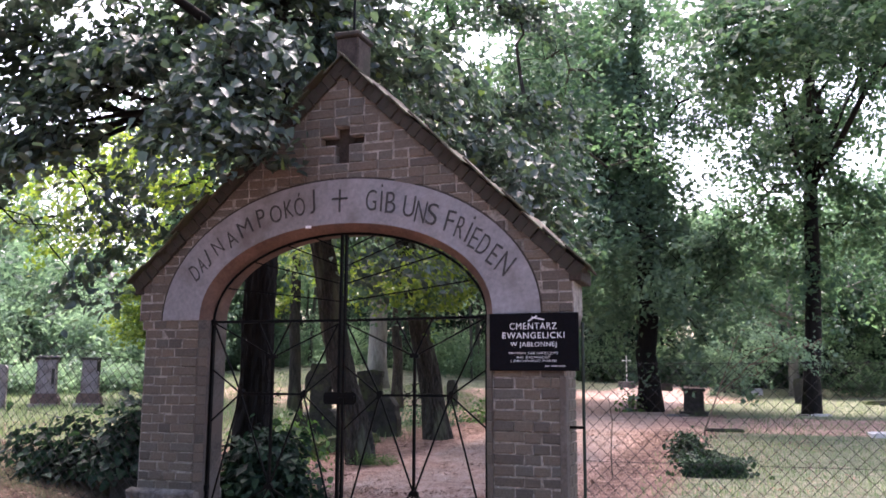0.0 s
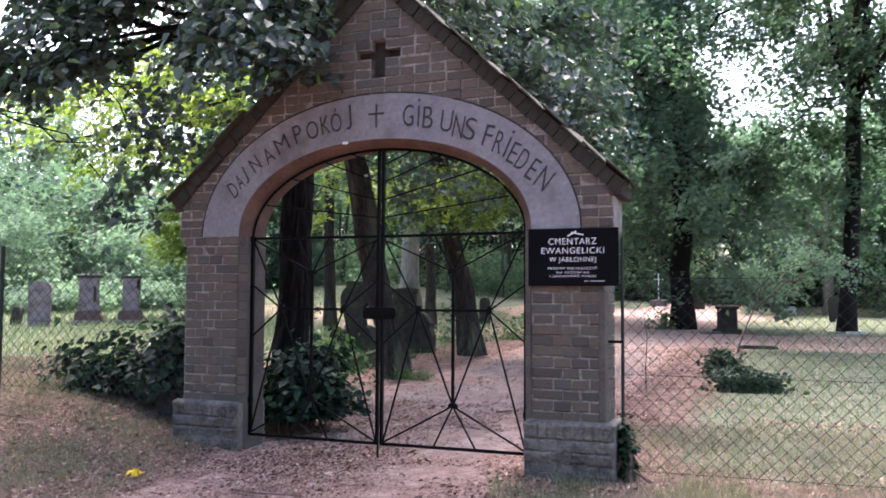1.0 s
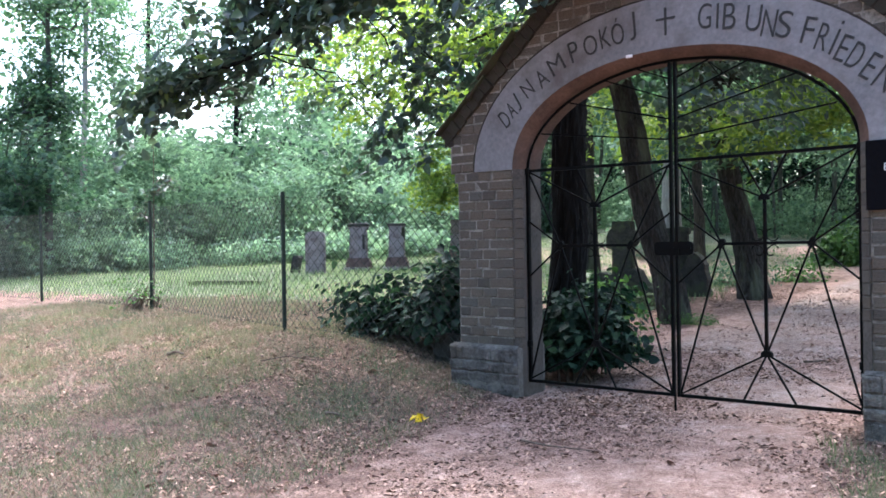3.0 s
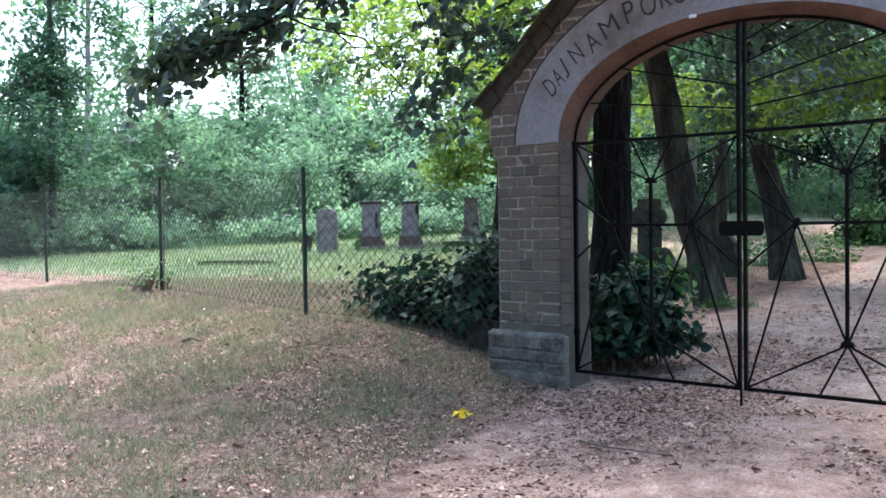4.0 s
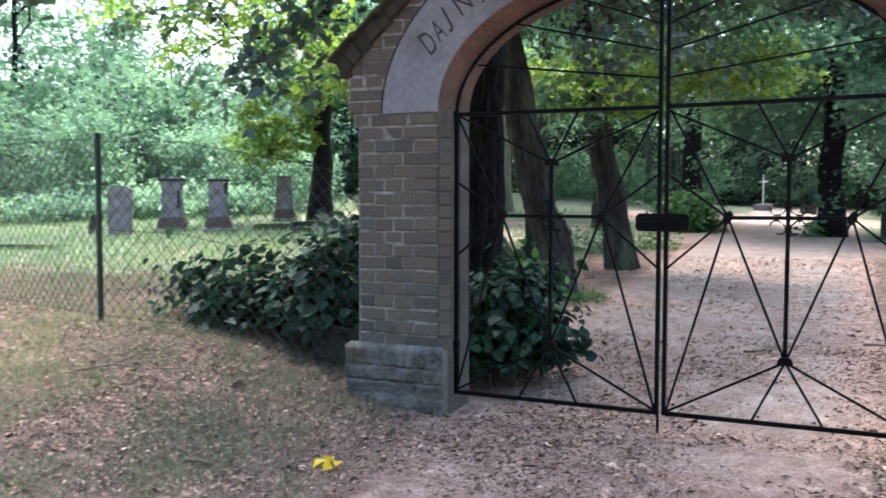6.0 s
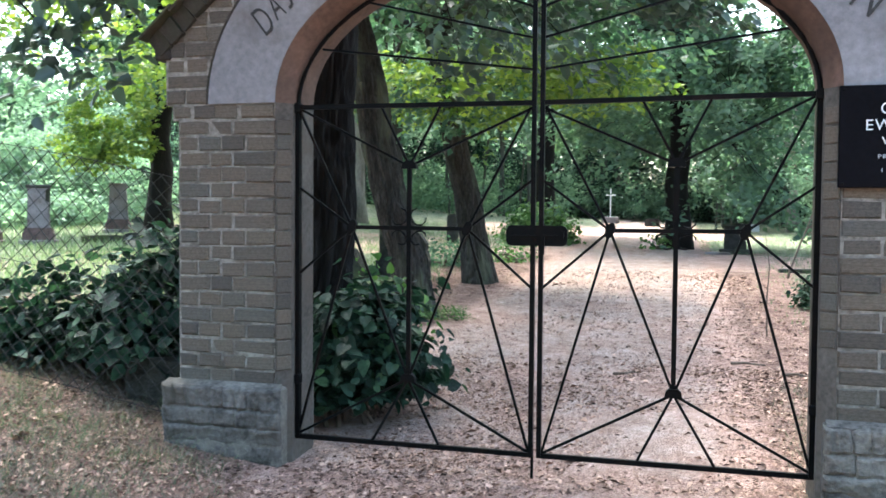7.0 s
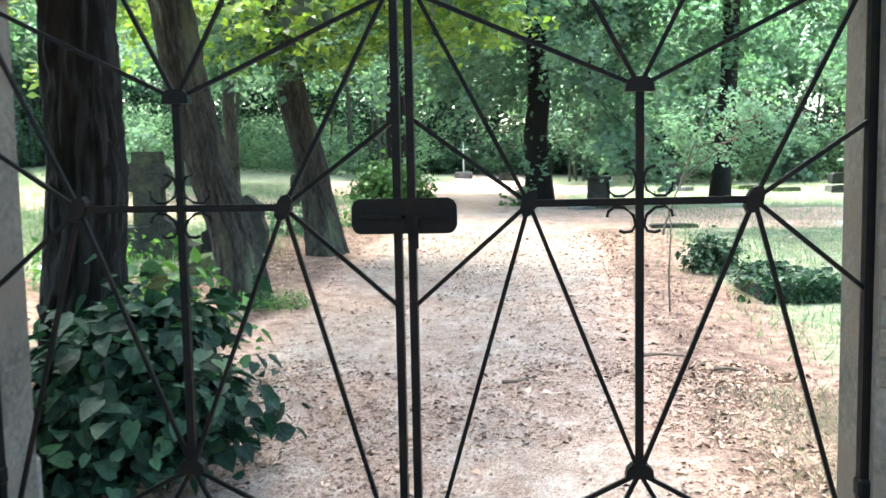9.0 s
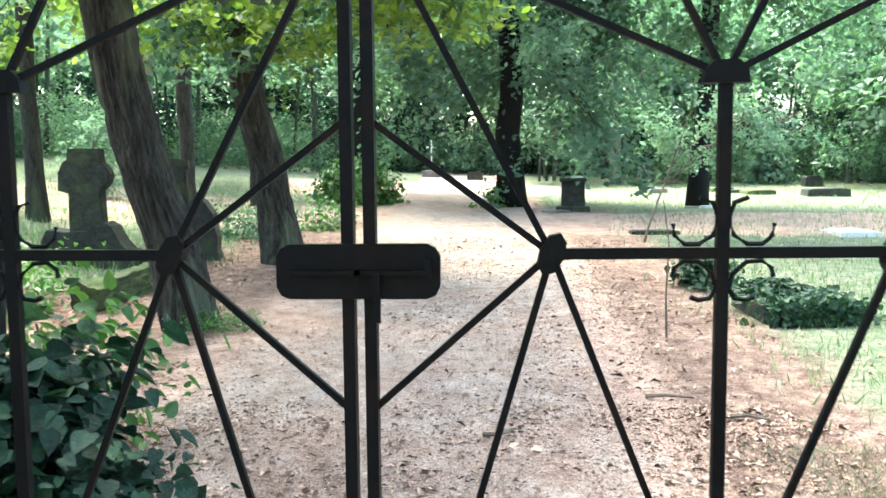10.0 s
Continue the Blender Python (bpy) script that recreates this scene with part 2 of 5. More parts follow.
def quad_mesh(name, verts, material):
    """A mesh of separate four-cornered pieces: verts (n, 4, 3)."""
    k = len(verts)
    me = bpy.data.meshes.new(name)
    me.vertices.add(4 * k)
    me.vertices.foreach_set("co", np.ascontiguousarray(verts, dtype=np.float32).ravel())
    me.loops.add(4 * k)
    me.loops.foreach_set("vertex_index", np.arange(4 * k, dtype=np.int32))
    me.polygons.add(k)
    me.polygons.foreach_set("loop_start", np.arange(0, 4 * k, 4, dtype=np.int32))
    me.polygons.foreach_set("loop_total", np.full(k, 4, dtype=np.int32))
    me.materials.append(material)
    me.update(calc_edges=True)
    me.validate()
    return me


def thing(name, label, category, place=(0, 0, 0), group="", kind="", turn=0.0):
    ob = new(name)
    ob.empty_display_size = 0.1
    ob.matrix_world = pose(*place, 0, 0, turn)
    return tagged(ob, label, category, group, kind)


def put(name, me, parent=None, label=""):
    ob = new(name, me)
    if parent:
        ob.parent = parent
    return tagged(ob, label)


def part(name, bm, material, parent, label=""):
    me = bpy.data.meshes.new(name)
    bm.to_mesh(me)
    bm.free()
    me.materials.append(material)
    return put(name, me, parent, label)


def box_bm(cx, cy, cz, sx, sy, sz, bev=0.0, bm=None, m=None):
    made = bm or bmesh.new()
    r = bmesh.ops.create_cube(made, size=1.0)
    t = Matrix.Translation((cx, cy, cz)) @ Matrix.Diagonal((sx, sy, sz, 1))
    bmesh.ops.transform(made, matrix=(m or Matrix()) @ t, verts=r["verts"])
    if bev:
        es = list({e for v in r["verts"] for e in v.link_edges})
        bmesh.ops.bevel(made, geom=es, offset=bev, segments=1, affect="EDGES")
    return made


def tube_data(points, radii, sides=10, wobble=0.0, seed=0, flare=None):
    """Verts and faces of a tapering tube along points."""
    pts = [Vector(p) for p in points]
    r0 = np.random.default_rng(seed)
    verts, faces = [], []
    bumps = 1 + wobble * r0.normal(size=sides)
    for k, p in enumerate(pts):
        d = (pts[min(k + 1, len(pts) - 1)] - pts[max(k - 1, 0)]).normalized()
        u = d.orthogonal().normalized() if abs(d.z) < 0.9 else Vector((1, 0, 0)).cross(d).normalized()
        v = d.cross(u)
        for s in range(sides):
            a = 2 * math.pi * s / sides
            rr = radii[k] * bumps[s] * (1 + 0.3 * wobble * r0.normal())
            verts.append(p + u * (math.cos(a) * rr) + v * (math.sin(a) * rr))
    for k in range(len(pts) - 1):
        for s in range(sides):
            a, b = k * sides + s, k * sides + (s + 1) % sides
            faces.append((a, b, b + sides, a + sides))
    faces.append(tuple(range(sides))[::-1])
    faces.append(tuple(range((len(pts) - 1) * sides, len(pts) * sides)))
    return verts, faces


def join_data(chunks):
    verts, faces = [], []
    for v, f in chunks:
        o = len(verts)
        verts += list(v)
        faces += [tuple(i + o for i in q) for q in f]
    return verts, faces


def bar_data(a, b, w, h=None, up=(0, 1, 0)):
    """A straight bar of rectangular section from a to b."""
    a, b = Vector(a), Vector(b)
    d = (b - a).normalized()
    u = d.cross(Vector(up)).normalized()
    v = u.cross(d)
    h = h or w
    vs = [p + u * (sx * w / 2) + v * (sy * h / 2) for p in (a, b) for sx, sy in ((-1, -1), (1, -1), (1, 1), (-1, 1))]
    return vs, [(0, 1, 2, 3), (7, 6, 5, 4), (0, 4, 5, 1), (1, 5, 6, 2), (2, 6, 7, 3), (3, 7, 4, 0)]


def unit(a):
    return a / np.maximum(np.linalg.norm(a, axis=1, keepdims=True), 1e-6)


def leaf_quads(centres, length, width, normals, r, fold=0.25):
    """Bent leaves: centres (n,3), length and width (n) or numbers."""
    n = len(centres)
    nn = unit(np.asarray(normals, float))
    u = unit(np.cross(nn, r.normal(size=(n, 3))))
    v = np.cross(nn, u)
    L = (np.zeros(n) + length)[:, None] * 0.5
    W = (np.zeros(n) + width)[:, None] * 0.5
    up = nn * W * fold
    return np.stack([centres - u * L, centres + v * W + up, centres + u * L - nn * L * 0.25, centres - v * W + up], axis=1)


def leaf6(centres, length, width, normals, r, fold=0.3, curl=0.3, tip=None):
    """Leaves with a folded midrib: (n, 6, 3) corners from stalk round to stalk."""
    n = len(centres)
    nn = unit(np.asarray(normals, float))
    aim = r.normal(size=(n, 3)) if tip is None else np.cross(nn, tip)
    u = unit(np.cross(nn, aim)) if tip is None else unit(np.cross(aim, nn))
    v = np.cross(nn, u)
    L = (np.zeros(n) + length)[:, None]
    W = (np.zeros(n) + width)[:, None] * 0.5

    def at(a, w, h):
        return centres + u * (L * (a - 0.5)) + v * (W * w) + nn * (W * abs(w) * fold - L * curl * h)

    return np.stack([at(0, 0, 0.05), at(0.2, 0.95, 0), at(0.68, 0.74, 0.15), at(1.0, 0, 0.55), at(0.68, -0.74, 0.15), at(0.2, -0.95, 0)], axis=1)


def leaf6_mesh(name, verts, material):
    k = len(verts)
    me = bpy.data.meshes.new(name)
    me.vertices.add(6 * k)
    me.vertices.foreach_set("co", np.ascontiguousarray(verts, dtype=np.float32).ravel())
    f = (np.array([[0, 1, 2, 3], [0, 3, 4, 5]])[None] + 6 * np.arange(k)[:, None, None]).reshape(-1, 4)
    me.loops.add(f.size)
    me.loops.foreach_set("vertex_index", f.astype(np.int32).ravel())
    me.polygons.add(2 * k)
    me.polygons.foreach_set("loop_start", np.arange(0, f.size, 4, dtype=np.int32))
    me.polygons.foreach_set("loop_total", np.full(2 * k, 4, dtype=np.int32))
    me.materials.append(material)
    me.update(calc_edges=True)
    return me


def smooth01(a, b, v):
    u = np.clip((v - a) / (b - a), 0, 1)
    return u * u * (3 - 2 * u)


def ground_z(x, y):
    x, y = np.asarray(x, float), np.asarray(y, float)
    z = 0.035 * np.clip(y, 0, 14) + 0.016 * np.clip(y - 14, 0, 19) + 0.05 * np.clip(y - 33, 0, 14)
    edge = -1.3 - 0.35 * np.clip(y, 0, None)
    z = z + 0.9 * np.exp(-(((x + 13.5) / 9) ** 2 + ((y - 31) / 10) ** 2))
    return z + 0.38 * smooth01(-0.4, 2.4, edge - x) * smooth01(-2.6, 0.3, y)


def gz(x, y):
    return float(ground_z(x, y))

# ---- ground ----


def spread(lo, hi, fine_lo, fine_hi, step):
    mid = np.arange(fine_lo, fine_hi + 1e-6, step)
    out, s, v = [], step, fine_hi
    while v < hi:
        s *= 1.22
        v += s
        out.append(v)
    low, s, v = [], step, fine_lo
    while v > lo:
        s *= 1.22
        v -= s
        low.append(v)
    return np.concatenate([np.array(low[::-1]), mid, np.array(out)])


def path_mask(x, y):
    """Sandy path: through the gate, on to the clearing, and spread out before it."""
    cx = np.where(y > 0, -0.25 + 0.012 * y - 0.0035 * np.clip(y - 6, 0, 30) ** 1.5, -0.15 - 0.22 * y)
    half = np.where(y > 0, 1.35 + 0.015 * y, 1.15 - 0.06 * y)
    m = 1 - smooth01(half - 0.4, half + np.where(y > 0, 0.45, 0.6), np.abs(x - cx))
    cross = (1 - smooth01(1.3, 2.6, np.abs(y - 12.6 + 0.05 * x))) * smooth01(-0.5, 1.5, x) * 0.75
    clearing = (1 - smooth01(3.5, 6, np.hypot((x + 1.5) * 0.9, y - 24))) * 0.70
    field = (1 - smooth01(3.5, 7, np.hypot((x + 6.5) * 0.8, y - 15.5))) * 0.52
    clearing = np.maximum(clearing, field)
    m = m * (0.62 + 0.38 * smooth01(-1.2, 0.6, y))
    return np.maximum(np.maximum(m, cross), clearing)


def turf_mask(x, y):
    left = smooth01(0.4, 3.4, y + 0.04 * x) * smooth01(-2.2, -4.2, x + 0.2 * y * (y < 6))
    right = smooth01(1.4, 2.6, x - 0.03 * y) * smooth01(-0.6, 1.2, y) * 0.82
    far = smooth01(13, 17, y) * 0.85
    return np.maximum(np.maximum(left, right), far)


def ground():
    xs = spread(-420, 420, -9, 6, 0.12)
    ys = spread(-420, 420, -6.5, 13, 0.12)
    X, Y = np.meshgrid(xs, ys)
    Z = ground_z(X, Y)
    near = 1 / (1 + (np.hypot(X, Y - 2) / 25) ** 2)
    wob = np.array([noise.fractal(Vector((a * 1.1, b * 1.1, 0.3)), 1.0, 2.0, 4) for a, b in zip(X.ravel(), Y.ravel())]).reshape(X.shape)
    Z = Z + 0.016 * wob * near
    nx, ny = len(xs), len(ys)
    me = bpy.data.meshes.new("ground")
    idx = np.arange(nx * ny).reshape(ny, nx)
    f = np.stack([idx[:-1, :-1], idx[:-1, 1:], idx[1:, 1:], idx[1:, :-1]], axis=-1).reshape(-1, 4)
    me.vertices.add(nx * ny)
    me.vertices.foreach_set("co", np.stack([X, Y, Z], -1).astype(np.float32).ravel())
    me.loops.add(f.size)
    me.loops.foreach_set("vertex_index", f.astype(np.int32).ravel())
    me.polygons.add(len(f))
    me.polygons.foreach_set("loop_start", np.arange(0, f.size, 4, dtype=np.int32))
    me.polygons.foreach_set("loop_total", np.full(len(f), 4, dtype=np.int32))
    me.update(calc_edges=True)
    me.polygons.foreach_set("use_smooth", [True] * len(f))
    for nm, vals in (("sand", path_mask(X, Y)), ("turf", turf_mask(X, Y))):
        at = me.attributes.new(nm, "FLOAT", "POINT")
        at.data.foreach_set("value", vals.astype(np.float32).ravel())
    me.materials.append(M["ground"])
    return tagged(new("ground", me), "pinkish sandy soil with leaf litter and worn grass", "ground", kind="structure")


ground()

# ---- the brick gateway ----
SPRING, COURSE, DEPTH = 1.786, 0.077, 0.40


def curve_z(x, half, rise, power=2.0):
    u = min(abs(x) / half, 1.0)
    return SPRING + rise * (1 - u ** power) ** (1 / power)


def curve_x(z, half, rise, power=2.0):
    u = min(max((z - SPRING) / rise, 0), 1)
    return half * (1 - u ** power) ** (1 / power)


def opening(half, rise, n=36, z0=-0.1, zsteps=8, power=2.08):
    pts = [(-half, z0 + (SPRING - z0) * k / zsteps) for k in range(zsteps)]
    for k in range(n + 1):
        a = math.pi * (1 - k / n)
        c, s = math.cos(a), math.sin(a)
        pts.append((half * math.copysign(abs(c) ** (2 / power), c), SPRING + rise * s ** (2 / power)))
    return pts + [(half, z0 + (SPRING - z0) * k / zsteps) for k in range(zsteps - 1, -1, -1)]


def outline(pts, side, half, apex):
    """The outer edge that answers to each point of the opening."""
    out = []
    for x, z in pts:
        if z < SPRING - 1e-6:
            out.append((math.copysign(side, x), z))
        else:
            dx, dz = x, z - SPRING
            k = 1e9
            if abs(dx) > 1e-6:
                k = half / abs(dx)
            slope = 0.905
            k = min(k, (apex - SPRING) / (dz + slope * abs(dx) + 1e-9))
            out.append((dx * k, SPRING + dz * k))
    return out


def strip(rings, close=False):
    """Faces between rings of the same length."""
    n = len(rings[0])
    verts = [v for r in rings for v in r]
    faces = []
    for k in range(len(rings) - 1):
        for i in range(n - 1):
            a = k * n + i
            faces.append((a, a + 1, a + 1 + n, a + n))
    return verts, faces


gateway = thing("brick_gateway", "weathered brown brick cemetery gateway with plastered round arch and gable", "gateway")


def gateway_core():
    o = opening(1.20, 0.685)
    ch = opening(1.262, 0.742)
    e = outline(o, 1.782, 1.852, 3.84)
    y0 = 0.11
    rings = [[(x, y0, z) for x, z in ch], [(x, y0, z) for x, z in e], [(x, DEPTH, z) for x, z in e], [(x, DEPTH, z) for x, z in ch]]
    v, f = strip(rings)
    core = put("wall", raw_mesh("wall", v, f, M["mortar"]), gateway, "brick wall with pale lime mortar joints")
    rev = [[(x, -0.004, z) for x, z in ch], [(x, 0.06, z) for x, z in o], [(x, 0.31, z) for x, z in o], [(x, DEPTH, z) for x, z in ch]]
    n = len(o)
    v, f = strip([r[:9] for r in rev])
    put("jamb", raw_mesh("jamb", v, f, M["render"]), gateway, "grey smeared render on the chamfered jamb")
    v, f = strip([r[n - 9:] for r in rev])
    put("jamb", raw_mesh("jamb", v, f, M["render"]), gateway, "grey smeared render on the chamfered jamb")
    v, f = strip([r[8:n - 8] for r in rev])
    put("soffit", raw_mesh("soffit", v, f, M["soffit"], True), gateway, "reddish brown rendered underside of the arch")
    # plastered band
    inner, outer = opening(1.262, 0.742, 48)[8:-8], opening(1.622, 1.10, 48, power=2.0)[8:-8]
    rings = [[(x, 0.11, z) for x, z in outer], [(x, -0.006, z) for x, z in outer], [(x, -0.006, z) for x, z in inner]]
    v, f = strip(rings)
    k = len(v)
    v += [(-1.262, -0.006, SPRING), (-1.622, -0.006, SPRING), (-1.622, 0.11, SPRING), (-1.262, 0.11, SPRING)]
    v += [(1.262, -0.006, SPRING), (1.622, -0.006, SPRING), (1.622, 0.11, SPRING), (1.262, 0.11, SPRING)]
    f += [(k, k + 1, k + 2, k + 3), (k + 4, k + 7, k + 6, k + 5)]
    # Flat dark strip drawn for the shadow gap and dirt round the band.
    strip_edge = opening(1.636, 1.114, 48, power=2.0)[8:-8]
    gv, gf = strip([[(x, -0.0045, z) for x, z in strip_edge], [(x, -0.0045, z) for x, z in outer]])
    put("arch_edge", raw_mesh("arch_edge", gv, gf, M["verge"]), gateway, "dark strip for shadow and grime at the plaster band edge")
    put("arch_band", raw_mesh("arch_band", v, f, M["plaster"]), gateway, "pale grey plaster band round the arch")
    return core


wall = gateway_core()

CROSS = ((-0.187, 0.203, 3.17, 3.25), (-0.055, 0.072, 3.02, 3.326))


def gable_half(z):
    return (3.80 - z) / 0.905


def course_spans(z):
    """The stretches of brick facing in the course whose middle is at z."""
    if z < SPRING:
        side = 1.79 if z < SPRING - COURSE else 1.826
        return [(-side, -1.262), (1.262, side)]
    hi = min(1.862, gable_half(z))
    lo = curve_x(z, 1.60, 1.085) if z < 2.86 else 0.0
    if lo <= 0:
        spans = [(-hi, hi)]
        for a, b, c, d in CROSS:
            if c < z < d:
                spans = [s for x0, x1 in spans for s in ((x0, min(x1, a)), (max(x0, b), x1)) if s[1] - s[0] > 0.02]
        return spans
    return [(-hi, -lo), (lo, hi)] if hi - lo > 0.03 else []


BRICK_MESH = {}


def brick_mesh(w, kind):
    """A brick front, w wide, with worn uneven edges; shared by all of that width and wear."""
    key = (round(w, 3), kind)
    if key not in BRICK_MESH:
        r = random.Random(int(key[0] * 1000) * 7 + kind)
        bm = box_bm(0, 0.055, 0, key[0], 0.11, 0.0695)
        es = [e for e in bm.edges if all(v.co.y < 0.01 for v in e.verts)]
        bmesh.ops.bevel(bm, geom=es, offset=0.0055 + 0.002 * (kind % 3), segments=1, affect="EDGES")
        for v in bm.verts:
            if v.co.y < 0.03:
                v.co += Vector((r.gauss(0, 0.0024), r.gauss(0, 0.0014), r.gauss(0, 0.0022)))
        me = bpy.data.meshes.new("brick")
        bm.to_mesh(me)
        bm.free()
        me.materials.append(M["brick"])
        BRICK_MESH[key] = me
    return BRICK_MESH[key]


def facing():
    r = random.Random(3)
    beds = bmesh.new()
    z, row = 0.40, 0
    while z < 3.80:
        zc = z + COURSE / 2
        for x0, x1 in course_spans(zc):
            box_bm((x0 + x1) / 2, 0.0575, zc, x1 - x0, 0.105, COURSE + 0.0005, bm=beds)
            joints = []
            if zc < SPRING:
                side = -1 if x0 < 0 else 1
                rel = (0.1075, 0.235, 0.367) if row % 2 else (0.174, 0.299)
                outer_x = abs(x0) if side < 0 else x1
                joints = sorted(side * (outer_x - q) for q in rel)
            else:
                pitch = 0.26 if row % 2 else 0.13
                ph = 0.065 + (0.13 if row % 4 == 3 else 0)
                k0 = math.floor((x0 - ph) / pitch)
                joints = [ph + pitch * k for k in range(k0, k0 + 40) if x0 + 0.035 < ph + pitch * k < x1 - 0.035]
            edges = [x0, *joints, x1]
            for a, b in zip(edges, edges[1:]):
                w = b - a - 0.0078
                if w < 0.02:
                    continue
                ob = new("brick", brick_mesh(w, r.randrange(5)))
                ob.parent = wall
                ob.matrix_basis = pose((a + b) / 2 + r.gauss(0, 0.002), r.gauss(0, 0.0022) - 0.0005, zc + r.gauss(0, 0.002), r.gauss(0, 0.8), r.gauss(0, 0.6), r.gauss(0, 0.6))
        z += COURSE
        row += 1
    tagged(part("mortar_bed", beds, M["mortar"], gateway, "pale lime mortar joints"), kind="stuff")
    # bricks of the chamfered jambs, bare above the smeared foot
    quoin = box_bm(0, 0, 0, 0.074, 0.014, 0.069, 0.003)
    qm = bpy.data.meshes.new("brick")
    quoin.to_mesh(qm)
    quoin.free()
    qm.materials.append(M["brick"])
    for s in (-1, 1):
        for k in range(17):
            z = 0.40 + COURSE * (k + 0.5)
            if z < 0.62 + 0.12 * s or z > SPRING - 0.03:
                continue
            ob = new("brick", qm)
            ob.parent = wall
            ob.matrix_basis = pose(s * 1.231, 0.026 + r.gauss(0, 0.0012), z + r.gauss(0, 0.002), r.gauss(0, 0.8), r.gauss(0, 0.6), s * -45.9)
    # Back of the recess takes a near-black brick: its shade is painted in.
    rec = bmesh.new()
    for y, (a, b, c, d) in zip((0.1, 0.096), CROSS):
        box_bm((a + b) / 2, y, (c + d) / 2, b - a + 0.02, 0.012, d - c + 0.02, bm=rec)
    part("cross_recess", rec, M["verge"], gateway, "cross-shaped recess in the gable, its back coloured dark for shade")
    # outer flanks of the piers and the back, seen only edge on
    for s in (-1, 1):
        flank = bmesh.new()
        z, row = 0.40, 0
        while z < SPRING:
            cuts = (0.0, 0.13, 0.26, 0.40) if row % 2 else (0.0, 0.065, 0.195, 0.325, 0.40)
            for a, b in zip(cuts, cuts[1:]):
                box_bm(s * 1.784, (a + b) / 2, z + COURSE / 2, 0.018, b - a - 0.011, 0.066, bm=flank)
            z += COURSE
            row += 1
        tagged(part("flank_bricks", flank, M["brick"], gateway, "brown brick side of the pier"), kind="stuff")


def verge_and_roof():
    r = random.Random(5)
    L = math.hypot(1.96, 1.80)
    ang = math.degrees(math.atan2(1.80, 1.96))
    n, tiles = 30, 13
    vms = []
    for q in range(4):
        bm = box_bm(0, 0, 0, L / n - 0.002, 0.165 + 0.003 * q, 0.106, 0.004)
        for v in bm.verts:
            v.co += Vector((r.gauss(0, 0.0016), r.gauss(0, 0.002), r.gauss(0, 0.003)))
        vm = bpy.data.meshes.new("verge_brick")
        bm.to_mesh(vm)
        bm.free()
        vm.materials.append(M["verge"])
        vms.append(vm)
    bm = box_bm(0, 0, 0, L / tiles + 0.035, 0.56, 0.015, 0.004)
    tm = bpy.data.meshes.new("roof_tile")
    bm.to_mesh(tm)
    bm.free()
    tm.materials.append(M["tile"])
    for s in (-1, 1):
        rot = pose(0, 0, 0, 0, -ang if s < 0 else ang, 0)
        foot = Vector((s * 1.96, 0, 2.115))
        for k in range(n):
            at = foot + rot.to_3x3() @ Vector((-s * (k + 0.5) * L / n, 0, -0.069))
            ob = new("verge_brick", vms[r.randrange(4)])
            ob.parent = gateway
            ob.matrix_basis = Matrix.Translation(at + Vector((0, 0.057 + r.gauss(0, 0.004), r.gauss(0, 0.003)))) @ rot @ pose(0, 0, 0, r.gauss(0, 0.8), r.gauss(0, 0.7), r.gauss(0, 0.6))
        for k in range(tiles):
            at = foot + rot.to_3x3() @ Vector((-s * (k + 0.5) * L / tiles, 0, -0.002))
            ob = new("roof_tile", tm)
            ob.parent = gateway
            ob.matrix_basis = Matrix.Translation(at + Vector((0, 0.2 + r.gauss(0, 0.014), 0))) @ rot @ pose(0, 0, 0, r.gauss(0, 1.6), s * (2.4 + r.gauss(0, 1.0)), r.gauss(0, 2.6))
        # eave corbel
        bm = box_bm(s * 1.875, 0.2, 2.06, 0.09, 0.42, 0.1, 0.008)
        part("eave_corbel", bm, M["verge"], gateway)
    bm = box_bm(0, 0.2, 3.96, 0.2, 0.26, 0.30, 0.012)
    part("finial_block", bm, M["verge"], gateway, "square brick block on the ridge")
    bm = box_bm(0, 0.2, 4.135, 0.235, 0.3, 0.05, 0.012)
    part("finial_cap", bm, M["verge"], gateway, "worn dark cap on the ridge block")
    v, f = tube_data([(0, 0.2, 4.15), (0, 0.2, 4.75)], [0.012, 0.012], 6)
    v2, f2 = bar_data((-0.16, 0.2, 4.58), (0.16, 0.2, 4.58), 0.022)
    put("finial_cross", raw_mesh("finial_cross", *join_data([(v, f), (v2, f2)]), M["iron"]), gateway, "thin iron cross")


